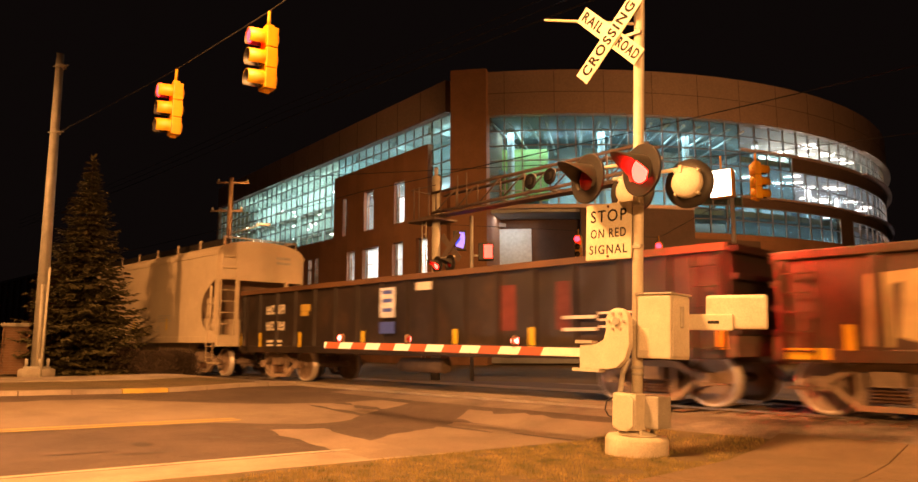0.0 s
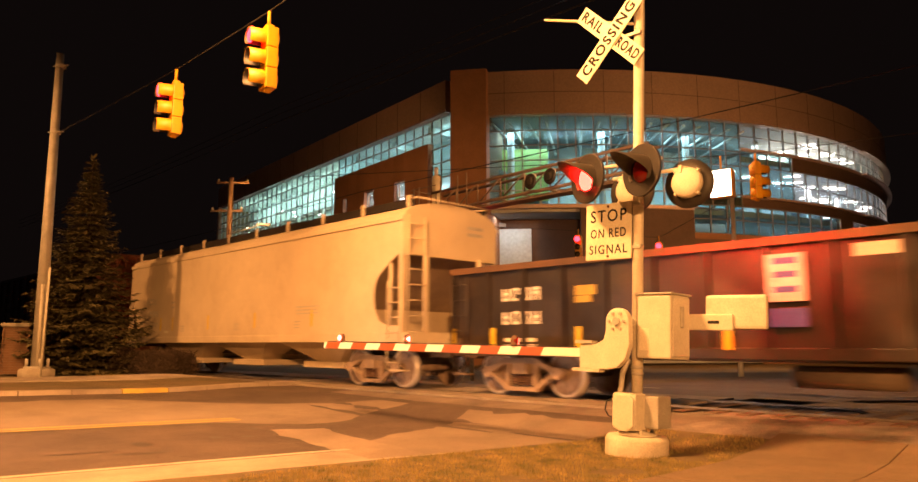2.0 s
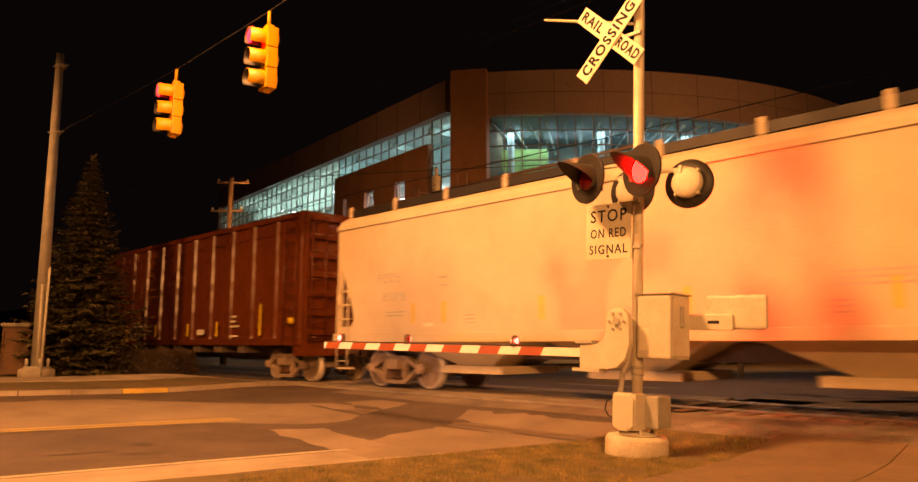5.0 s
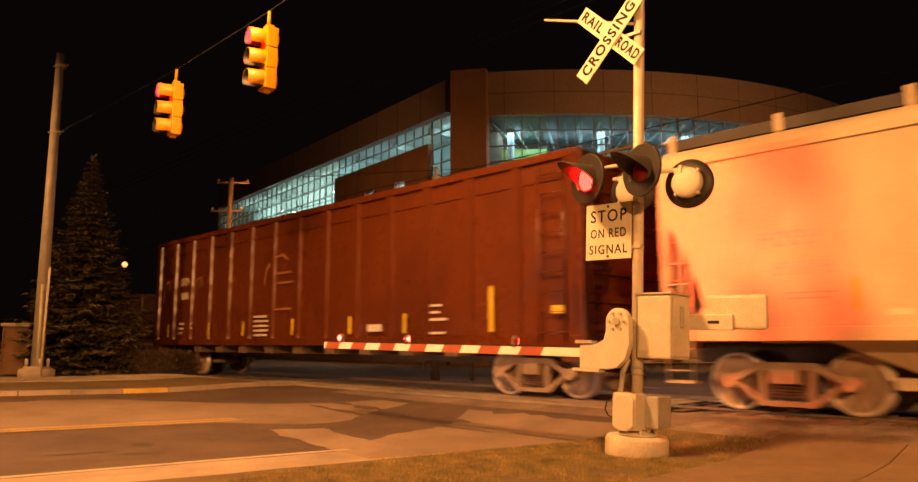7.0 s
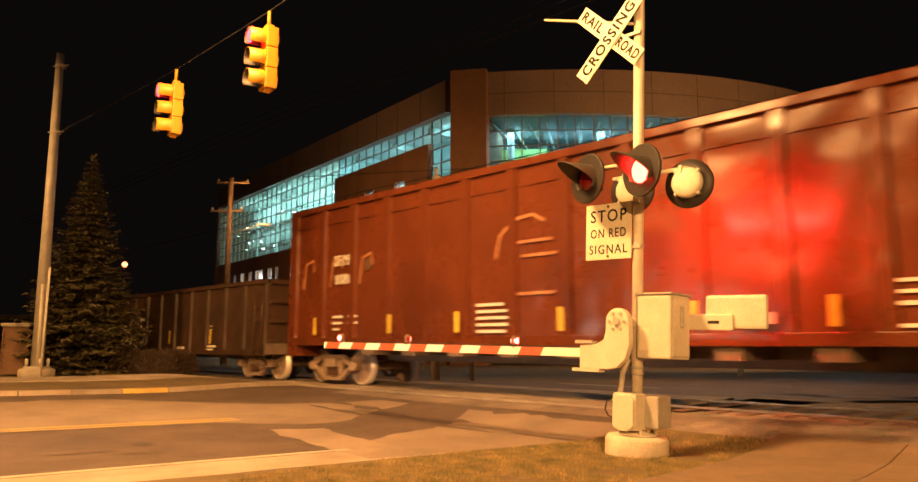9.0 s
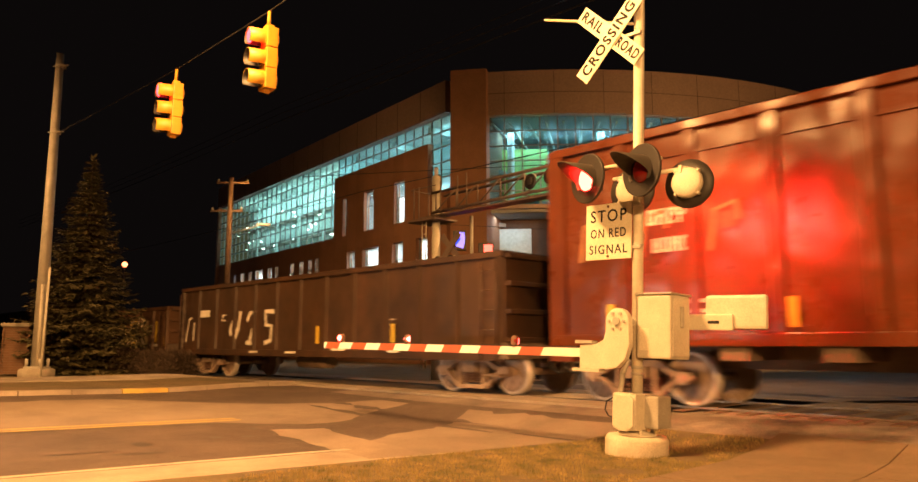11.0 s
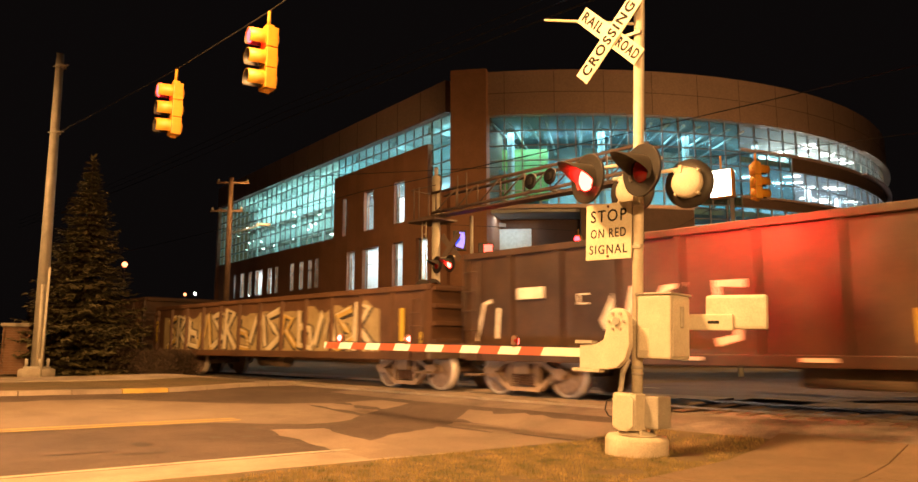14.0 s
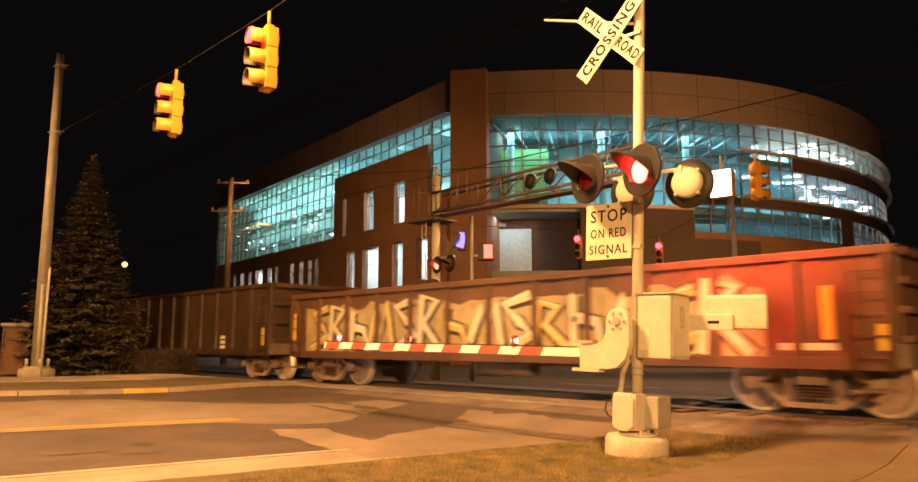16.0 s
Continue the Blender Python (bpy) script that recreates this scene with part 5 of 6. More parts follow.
def wheelset_mesh():
    bm = bmesh.new()
    tube(bm, (0, -0.98, 0), (0, 0.98, 0), 0.08, seg=12)
    for side in (-1, 1):
        prof = [(0.10, -0.80), (0.14, -0.84), (0.30, -0.76), (0.385, -0.80), (0.40, -0.82), (WHEEL, -0.82), (WHEEL + 0.002, -0.72), (0.485, -0.69), (0.47, -0.66), (0.38, -0.68), (0.30, -0.70), (0.1, -0.66)]
        lathe(bm, [(r, h * -side) for r, h in prof], 36, "y", marks=[0, 0, 0, 0, 1, 1, 1, 1, 0, 0, 0])
        for k in range(5):
            a = k * math.tau / 5
            tube(bm, (0.24 * math.cos(a), side * 0.765, 0.24 * math.sin(a)), (0.24 * math.cos(a), side * 0.79, 0.24 * math.sin(a)), 0.022, seg=8)
        tube(bm, (0, side * 0.9, 0), (0, side * 1.16, 0), 0.10, seg=14)
    return finish("wheelset", bm, [WHEEL_FACE, TREAD])


def truck_frame_mesh(side):
    """A cast side frame, with its bolster window and springs left open."""
    bm = bmesh.new()
    y0, y1 = side * 1.07 - 0.06, side * 1.07 + 0.06
    top = [(-1.08, 0.50), (-1.0, 0.575), (-0.78, 0.575), (-0.42, 0.76), (0.42, 0.76), (0.78, 0.575), (1.0, 0.575), (1.08, 0.50), (1.03, 0.43), (0.80, 0.45), (0.42, 0.65), (-0.42, 0.65), (-0.80, 0.45), (-1.03, 0.43)]
    prism(bm, top, y0, y1)
    prism(bm, [(-0.83, 0.46), (-0.73, 0.46), (-0.36, 0.19), (0.36, 0.19), (0.73, 0.46), (0.83, 0.46), (0.40, 0.11), (-0.40, 0.11)], y0, y1)
    for x in (-0.40, 0.32):
        box(bm, x, x + 0.08, y0, y1, 0.17, 0.67)
    return finish("side_frame", bm, TRUCK)


def spring_mesh():
    bm = bmesh.new()
    pipe(bm, [Vector((0.066 * math.cos(k * 0.9), 0.066 * math.sin(k * 0.9), 0.215 + k * 0.0068)) for k in range(36)], 0.013, 5)
    return finish("spring", bm, RUST)


WHEELSET_MESH = wheelset_mesh()
FRAME_MESHES, SPRING_MESH = [truck_frame_mesh(s) for s in (-1, 1)], spring_mesh()


def truck(car, x):
    bm = bmesh.new()
    box(bm, -0.2, 0.2, -1.2, 1.2, 0.45, 0.66)
    tube(bm, (0, 0, 0.6), (0, 0, 0.86), 0.2, seg=16)
    t = part("truck", bm, TRUCK, car, m=pose(x, 0, 0))
    for k in (0, 1):
        part("side_frame", FRAME_MESHES[k], None, t)
        for x_off in (-0.17, 0.0, 0.17):
            part("spring", SPRING_MESH, None, t, m=pose(x_off, (-1.07, 1.07)[k], 0))
    for dx in (-0.89, 0.89):
        w = part("wheelset", WHEELSET_MESH, None, t, m=pose(dx, 0, WHEEL))
        wheelsets.append((w, dx))
    return t


def coupler(car, x, out):
    bm = bmesh.new()
    box(bm, *sorted((x, x + out * 0.62)), -0.09, 0.09, 0.76, 0.95)
    box(bm, *sorted((x + out * 0.52, x + out * 0.74)), -0.17, 0.14, 0.70, 1.0)
    part("coupler", bm, RUST, car, bevel=0.02)
    bm = bmesh.new()
    for k in range(6):
        a, b = k / 6, (k + 1) / 6
        tube(bm, (x + out * (0.1 + 0.6 * a), -0.3, 0.75 - 0.3 * math.sin(a * math.pi)), (x + out * (0.1 + 0.6 * b), -0.3, 0.75 - 0.3 * math.sin(b * math.pi)), 0.022, seg=6)
    part("air_hose", bm, RUBBER, car)


def ladder(car, x0, x1, y, z0, z1, rungs, material, plane="x"):
    bm = bmesh.new()
    for k in range(rungs):
        z = z0 + (z1 - z0) * (k + 0.5) / rungs
        a, b = ((x0, y, z), (x1, y, z)) if plane == "x" else ((y, x0, z), (y, x1, z))
        tube(bm, a, b, 0.014, seg=6)
    for e in (x0, x1):
        a, b = ((e, y, z0), (e, y, z1)) if plane == "x" else ((y, e, z0), (y, e, z1))
        tube(bm, a, b, 0.02, seg=6)
    return part("ladder", bm, material, car)


def stencil(car, x, z, widths, heights, y, material=None, name="stencil", gap=0.05):
    """Illegible lettering as plain bars, one under the other."""
    bm = bmesh.new()
    for w, h in zip(widths, heights):
        box(bm, x, x + w, y, y + 0.004, z - h, z)
        z -= h + gap
    return part(name, bm, material or STENCIL, car)


def glyphs(car, x, z, count, w, h, y, material, seed, name="marking", stroke=0.05):
    """A row of illegible marks: short uprights with bars."""
    rng = random.Random(seed)
    bm = bmesh.new()
    for k in range(count):
        a = x + k * w * 1.35
        box(bm, a, a + stroke, y, y + 0.004, z, z + h)
        box(bm, a + w - stroke, a + w, y, y + 0.004, z + (0 if rng.random() < 0.6 else h * 0.5), z + h)
        for zz in rng.sample((0, 0.48, 0.86), 2):
            box(bm, a + stroke, a + w - stroke, y, y + 0.004, z + h * zz, z + h * zz + stroke)
    return part(name, bm, material, car)


def ribbon(bm, points, w, y, mi=0):
    """A sprayed stroke through points, of width w, on a side wall."""
    pts = [Vector((p[0], 0, p[1])) for p in points]
    left, right = [], []
    for i, p in enumerate(pts):
        d = (pts[min(i + 1, len(pts) - 1)] - pts[max(i - 1, 0)]).normalized()
        n = Vector((-d.z, 0, d.x)) * w / 2
        left.append(bm.verts.new((p.x + n.x, y, p.z + n.z))), right.append(bm.verts.new((p.x - n.x, y, p.z - n.z)))
    for i in range(len(pts) - 1):
        bm.faces.new((left[i], left[i + 1], right[i + 1], right[i])).material_index = mi


def reflectors(car, xs, y, z0, z1, w=0.12):
    for x in xs:
        boxed("reflector", (x, x + w, y, y + 0.005, z0, z1), REFLECT, car)


def heap(car, x0, x1, y, z, height, seed):
    """The load's uneven surface."""
    bm = bmesh.new()
    nx, ny = 70, 12
    grid = []
    for i in range(nx + 1):
        row = []
        for j in range(ny + 1):
            X, Y = x0 + (x1 - x0) * i / nx, -y + 2 * y * j / ny
            edge = (1 - abs(2 * j / ny - 1) ** 2.5) * min(1, min(i, nx - i) / 4)
            h = height * edge * (0.55 + 0.9 * noise.noise(Vector((X * 0.55, Y * 0.5, seed)))) + 0.13 * noise.noise(Vector((X * 3, Y * 3, seed)))
            row.append(bm.verts.new((X, Y, z + h)))
        grid.append(row)
    for i in range(nx):
        for j in range(ny):
            bm.faces.new((grid[i][j], grid[i + 1][j], grid[i + 1][j + 1], grid[i][j + 1]))
    part("load", bm, COAL, car, "uneven heap of dark scrap", smooth=True)


def gondola(x0, x1, top, sill, material, label, posts=14, load=0.0, seed=1, bogie=1.3):
    """An open gondola between two ends of the train's line."""
    L, W = x1 - x0, 1.55
    car = thing("gondola_car", Matrix(), label, "freight car", "cars of the freight train")
    h = L / 2
    for side in (-1, 1):
        y = side * (W - 0.09)
        boxed("side_wall", (-h, h, y - 0.015, y + 0.015, sill, top), material, car)
        boxed("top_chord", (-h, h, *sorted((side * (W - 0.14), side * W)), top - 0.13, top), material, car, bevel=0.02)
        boxed("side_sill", (-h + 0.1, h - 0.1, *sorted((side * (W - 0.13), side * (W - 0.015))), sill - 0.02, sill + 0.16), material, car, bevel=0.015)
        me = None
        for k in range(posts):
            x = -h + 0.12 + (L - 0.24) * k / (posts - 1)
            if me is None:
                bm = bmesh.new()
                prism(bm, [(-0.075, 0), (-0.05, -0.07), (0.05, -0.07), (0.075, 0)] if side < 0 else [(-0.075, 0), (0.075, 0), (0.05, 0.07), (-0.05, 0.07)], sill + 0.16, top - 0.13, "z")
                me = finish("side_post", bm, material)
            part("side_post", me, None, car, m=pose(x, side * (W - 0.075), 0))
    for e in (-1, 1):
        boxed("end_wall", (*sorted((e * (h - 0.03), e * h)), -W + 0.1, W - 0.1, sill + 0.2, top), material, car)
        for k in range(4):
            z = sill + 0.35 + (top - sill - 0.5) * k / 3
            boxed("end_rib", (*sorted((e * h, e * (h + 0.09))), -W + 0.12, W - 0.12, z, z + 0.10), material, car, bevel=0.02)
        boxed("end_sill", (*sorted((e * (h - 0.25), e * (h + 0.06))), -W + 0.05, W - 0.05, sill + 0.02, sill + 0.34), UNDER, car)
        coupler(car, e * (h + 0.02), e)
        truck(car, e * (h - bogie))
        ladder(car, *sorted((e * (h - 0.12), e * (h - 0.55))), -W - 0.05, sill, top - 0.2, 5, material)
        boxed("step", (*sorted((e * (h - 0.1), e * (h - 0.5))), -W, -W + 0.2, 0.40, 0.44), UNDER, car)
    boxed("floor_pan", (-h + 0.05, h - 0.05, -W + 0.1, W - 0.1, sill + 0.02, sill + 0.1), UNDER, car)
    boxed("centre_sill", (-h, h, -0.2, 0.2, sill - 0.08, sill + 0.02), UNDER, car)
    bm = bmesh.new()
    tube(bm, (-0.8, -0.9, 0.55), (0.7, -0.9, 0.55), 0.17, seg=14)
    part("air_tank", bm, UNDER, car)
    if load:
        heap(car, -h + 0.1, h - 0.1, W - 0.12, top - 0.10, load, seed)
    cars.append((car, (x0 + x1) / 2))
    return car


def brown_car(x0, x1, top=4.70, sill=1.02):
    L, W = x1 - x0, 1.56
    car = thing("high_side_car", Matrix(), "glossy red-brown high-sided steel freight car with wide ribs", "freight car", "cars of the freight train")
    h = L / 2
    for side in (-1, 1):
        y = side * (W - 0.10)
        boxed("side_wall", (-h, h, y - 0.015, y + 0.015, sill, top), CAR_BROWN, car)
        boxed("top_chord", (-h, h, *sorted((side * (W - 0.17), side * W)), top - 0.16, top), CAR_BROWN, car, bevel=0.02)
        boxed("belt_rail", (-h, h, *sorted((side * (W - 0.10), side * (W - 0.055))), top - 0.55, top - 0.50), CAR_BROWN, car)
        boxed("side_sill", (-h, h, *sorted((side * (W - 0.14), side * (W - 0.01))), sill - 0.02, sill + 0.18), CAR_BROWN, car, bevel=0.015)
        me = None
        for k in range(15):
            if me is None:
                bm = bmesh.new()
                prism(bm, [(-0.14, 0), (-0.10, side * 0.075), (0.10, side * 0.075), (0.14, 0)], sill + 0.18, top - 0.16, "z")
                me = finish("side_post", bm, CAR_BROWN)
            part("side_post", me, None, car, m=pose(-h + 0.16 + (L - 0.32) * k / 14, side * (W - 0.085), 0))
    for e in (-1, 1):
        boxed("end_wall", (*sorted((e * (h - 0.04), e * h)), -W + 0.1, W - 0.1, sill + 0.1, top), CAR_BROWN, car)
        for k in range(7):
            z = sill + 0.25 + (top - sill - 0.5) * k / 6
            boxed("end_rib", (*sorted((e * h, e * (h + 0.10))), -W + 0.12, W - 0.12, z, z + 0.16), CAR_BROWN, car, bevel=0.03)
        for s in (-1, 1):
            boxed("corner_post", (*sorted((e * (h - 0.1), e * (h + 0.12))), s * (W - 0.1) - 0.06, s * (W - 0.1) + 0.06, sill, top - 0.02), CAR_BROWN, car, bevel=0.02)
        boxed("end_sill", (*sorted((e * (h - 0.4), e * (h + 0.12))), -W + 0.04, W - 0.04, 0.72, sill + 0.02), CAR_BROWN, car)
        coupler(car, e * (h + 0.1), e)
        truck(car, e * (h - 1.45))
        ladder(car, -W + 0.25, -W + 0.7, e * (h + 0.15), sill, top - 0.1, 9, CAR_BROWN, "y")
    ladder(car, h - 0.85, h - 0.25, -W - 0.04, sill + 0.05, top - 0.25, 9, CAR_BROWN)
    boxed("centre_sill", (-h, h, -0.2, 0.2, 0.62, sill), UNDER, car)
    boxed("floor_pan", (-h + 0.05, h - 0.05, -W + 0.1, W - 0.1, sill, sill + 0.08), CAR_BROWN, car)
    for k in range(9):
        x = -h + 3.4 + (L - 6.8) * k / 8
        boxed("floor_beam", (x - 0.22, x + 0.22, -W + 0.1, W - 0.1, 0.78, sill), UNDER, car)
    yf = -W + 0.04
    glyphs(car, -h + 2.02, 3.02, 4, 0.14, 0.26, yf, STENCIL, 3)
    glyphs(car, -h + 2.10, 2.55, 4, 0.13, 0.24, yf, STENCIL, 4)
    stencil(car, -h + 2.0, 1.75, (0.45, 0.4, 0.3), (0.06, 0.06, 0.05), yf, gap=0.10)
    stencil(car, -h + 2.65, 1.75, (0.4, 0.4), (0.06, 0.06), yf, gap=0.10)
    stencil(car, -h + 3.3, 3.1, (0.28,), (0.26,), yf, CAR_RUST, "faded_panel")
    stencil(car, -h + 7.15, 1.86, (0.75, 0.85, 0.95, 0.9, 0.8), (0.06, 0.06, 0.06, 0.06, 0.06), yf, gap=0.075)
    stencil(car, h - 4.1, 1.90, (0.45, 0.4, 0.62), (0.05, 0.05, 0.06), yf, gap=0.1)
    stencil(car, h - 4.2, 1.30, (0.65,), (0.05,), yf)
    stencil(car, h - 6.2, 1.50, (0.55,), (0.17,), -W - 0.02)
    # lighter brown arc and bars on the side wall
    bm = bmesh.new()
    ribbon(bm, [(-1.75, 2.75), (-1.65, 3.2), (-1.3, 3.5), (-0.8, 3.55), (-0.5, 3.4)], 0.07, yf)
    part("worn_emblem", bm, PALE_BROWN, car, "lighter brown arc")
    for a, b, z in ((-1.2, -0.3, 3.0), (-1.1, -0.2, 2.72), (-1.2, -0.25, 1.98)):
        boxed("worn_emblem", (a, b, yf, yf + 0.004, z, z + 0.06), PALE_BROWN, car)
    for x in (-8.85, -7.6, -6.35):
        bm = bmesh.new()
        ribbon(bm, [(x, 2.5), (x + 0.1, 3.15), (x + 0.45, 3.25), (x + 0.5, 2.95)], 0.08, yf)
        part("worn_letter", bm, PALE_BROWN, car)
    reflectors(car, [-h + 1.2, -h + 4.3, -h + 6.55, -h + 9.3, h - 7.0, h - 4.9], -W - 0.005, 1.28, 1.72)
    reflectors(car, [h - 2.2], -W - 0.005, 1.28, 2.2)
    reflectors(car, [h - 0.55], -W - 0.05, 1.6, 1.75, 0.3)
    cars.append((car, (x0 + x1) / 2))
    return car


def hopper(x0, x1):
    L, W, sill, eave = x1 - x0, 1.58, 1.24, 4.02
    car = thing("covered_hopper_car", Matrix(), "cream covered hopper car with curved end cut-outs and roof walkway", "freight car", "cars of the freight train")
    h = L / 2
    front = [(h - 0.2, sill), (h - 0.2, 1.45), (h - 0.71, 1.47), (h - 0.98, 1.58), (h - 1.15, 1.80), (h - 1.21, 2.18), (h - 1.15, 2.45), (h - 1.02, 2.66), (h - 0.61, 2.94), (h - 0.2, 3.17), (h - 0.2, eave)]
    rear = [(-h + 0.12, eave), (-h + 0.12, 3.3), (-h + 0.25, 2.98), (-h + 0.5, 2.47), (-h + 0.74, 1.95), (-h + 0.82, 1.62), (-h + 0.70, 1.47), (-h + 0.12, 1.45), (-h + 0.12, sill)]
    bm = bmesh.new()
    prism(bm, [(h - 1.75, sill), (h - 1.75, 1.9), (h - 0.62, 3.2), (h - 0.2, 3.2), (h - 0.2, eave), (-h + 0.12, eave), (-h + 0.12, 3.2), (-h + 1.7, 1.55), (-h + 1.7, sill)], -W + 0.034, W - 0.034)
    part("body", bm, CAR_CREAM, car)
    for side in (-1, 1):
        bm = bmesh.new()
        prism(bm, front + rear, *sorted((side * W, side * (W - 0.03))))
        part("side_sheet", bm, CAR_CREAM, car)
        bm = bmesh.new()
        tube(bm, (h - 0.62, side * (W - 0.05), 1.45), (h - 0.62, side * (W - 0.05), 2.92), 0.045, seg=8)
        part("side_brace", bm, CAR_CREAM, car)
    # thin overlays that carry the painted shade of the end slopes
    for lower, upper, out in (((h - 1.75, 1.9), (h - 0.62, 3.2), 1), ((-h + 1.7, 1.55), (-h + 0.12, 3.2), -1)):
        bm = bmesh.new()
        prism(bm, [lower, upper, (upper[0] + out * 0.012, upper[1] - 0.012), (lower[0] + out * 0.012, lower[1] - 0.012)], -W + 0.05, W - 0.05)
        part("slope_sheet", bm, SLOPE_SHADED, car, "stained slope sheet with its shade in the colour")
    # rolled side bands and the roof
    for side in (-1, 1):
        boxed("eave_rail", (-h + 0.1, h - 0.1, *sorted((side * W, side * (W + 0.04))), eave - 0.12, eave), CAR_CREAM, car, bevel=0.012)
        boxed("side_sill", (-h + 0.05, h - 0.05, *sorted((side * (W - 0.10), side * (W + 0.02))), sill - 0.16, sill + 0.04), CAR_CREAM, car, bevel=0.015)
        boxed("running_board", (-h + 0.2, h - 0.2, *sorted((side * 1.18, side * 1.30)), eave + 0.26, eave + 0.44), BLACK, car)
        me = None
        for k in range(10):
            if me is None:
                bm = bmesh.new()
                box(bm, -0.05, 0.05, *sorted((side * 1.28, side * 1.33)), eave + 0.02, eave + 0.52)
                me = finish("walk_post", bm, CAR_CREAM)
            part("walk_post", me, None, car, m=pose(-h + 0.25 + (L - 0.5) * k / 9, 0, 0))
    bm = bmesh.new()
    arc = [(W * math.cos(a * math.pi / 12), eave - 0.005 + 0.42 * math.sin(a * math.pi / 12)) for a in range(13)]
    prism(bm, arc, -h + 0.12, h - 0.2, "x")
    part("roof", bm, CAR_CREAM, car)
    bm = bmesh.new()
    box(bm, -h + 1.0, h - 1.0, -0.35, 0.35, eave + 0.40, eave + 0.50)
    part("hatch_trough", bm, CAR_CREAM, car, bevel=0.03)
    for e in (-1, 1):
        boxed("end_platform", (*sorted((e * (h - 2.7), e * h)), -W + 0.02, W - 0.02, sill - 0.15, sill - 0.06), UNDER, car)
        boxed("end_sill", (*sorted((e * (h - 0.1), e * (h + 0.04))), -W, W, sill - 0.28, sill + 0.06), CAR_CREAM, car)
        coupler(car, e * h, e)
        truck(car, e * (h - 1.85))
        bm = bmesh.new()
        prism(bm, [(-W + 0.03, 3.1), (W - 0.03, 3.1)] + [((W - 0.02) * math.cos(a * math.pi / 12), eave + 0.425 * math.sin(a * math.pi / 12)) for a in range(13)], *sorted((e * (h - 0.20), e * (h - 0.10))), "x")
        part("end_plate", bm, CAR_CREAM, car, "arched cream end plate")
        stencil_bars = bmesh.new()
        for k in range(2):
            box(stencil_bars, *sorted((e * (h - 0.098), e * (h - 0.094))), -1.0 + 1.5 * (e > 0), -0.45 + 1.5 * (e > 0), 3.72 + 0.17 * k, 3.80 + 0.17 * k)
        part("stencil", stencil_bars, SILVER_DARK, car)
        for s in (-1, 1):
            boxed("corner_post", (*sorted((e * (h - 0.26), e * (h - 0.13))), s * (W - 0.04) - 0.05, s * (W - 0.04) + 0.05, sill - 0.1, eave - 0.13), CAR_CREAM, car)
        for y in (-0.9, 0.9):
            boxed("end_brace", (*sorted((e * (h - 0.14), e * (h - 0.04))), y - 0.05, y + 0.05, sill - 0.1, sill + 1.9), CAR_CREAM, car)
        ladder(car, *sorted((e * (h - 0.62), e * (h - 0.18))), -W - 0.04, 0.45, 2.5, 6, CAR_CREAM)
        ladder(car, -W + 0.1, -W + 0.62, e * (h - 0.05), sill - 0.1, eave, 8, CAR_CREAM, "y")
        bm = bmesh.new()
        tube(bm, (e * (h - 0.6), -1.0, eave + 0.46), (e * (h - 0.05), -1.25, eave + 0.46), 0.02, seg=6)
        tube(bm, (e * (h - 0.6), 1.0, eave + 0.46), (e * (h - 0.05), 1.25, eave + 0.46), 0.02, seg=6)
        tube(bm, (e * (h - 0.05), -1.25, eave + 0.46), (e * (h - 0.05), 1.25, eave + 0.46), 0.02, seg=6)
        part("grab_rail", bm, CAR_CREAM, car)
        boxed("step", (*sorted((e * (h - 0.12), e * (h - 0.6))), -W, -W + 0.22, 0.42, 0.46), CAR_CREAM, car)
    boxed("centre_sill", (-h, h, -0.2, 0.2, 0.72, 1.05), UNDER, car)
    for x in (-4.1, 0.0, 4.1):
        bm = bmesh.new()
        top4 = [(x - 2.0, -W + 0.12, sill), (x + 2.0, -W + 0.12, sill), (x + 2.0, W - 0.12, sill), (x - 2.0, W - 0.12, sill)]
        low4 = [(x - 0.5, -0.75, 0.56), (x + 0.5, -0.75, 0.56), (x + 0.5, 0.75, 0.56), (x - 0.5, 0.75, 0.56)]
        a, b = [bm.verts.new(p) for p in top4], [bm.verts.new(p) for p in low4]
        for k in range(4):
            bm.faces.new((a[k], a[(k + 1) % 4], b[(k + 1) % 4], b[k]))
        bm.faces.new(b), bm.faces.new(a)
        part("hopper_bay", bm, CAR_CREAM, car, "cream funnel under the body")
        boxed("outlet_gate", (x - 0.95, x + 0.95, -0.95, 0.95, 0.40, 0.57), CAR_CREAM, car, bevel=0.02)
    y = -W - 0.006
    glyphs(car, -h + 1.75, 2.45, 4, 0.17, 0.22, y, SILVER_DARK, 5, stroke=0.045)
    glyphs(car, -h + 1.95, 2.02, 5, 0.13, 0.20, y, SILVER_DARK, 6, stroke=0.04)
    stencil(car, -h + 2.1, 1.78, (0.7, 0.6), (0.03, 0.03), y, SILVER_DARK)
    stencil(car, -h + 3.9, 2.5, (0.28, 0.28), (0.05, 0.05), y, SILVER_DARK, gap=0.12)
    for x in (-3.6, 0.2, 3.6):
        stencil(car, x, 1.65, (0.3, 0.3, 0.3), (0.03, 0.03, 0.03), y, SILVER_DARK)
    stencil(car, h - 4.6, 2.05, (1.1, 1.0, 1.1), (0.04, 0.04, 0.04), y, SILVER_DARK)
    reflectors(car, [-h + 3.0, -4.3, -1.6, 1.4, 4.4], y, 1.5, 1.95, 0.10)
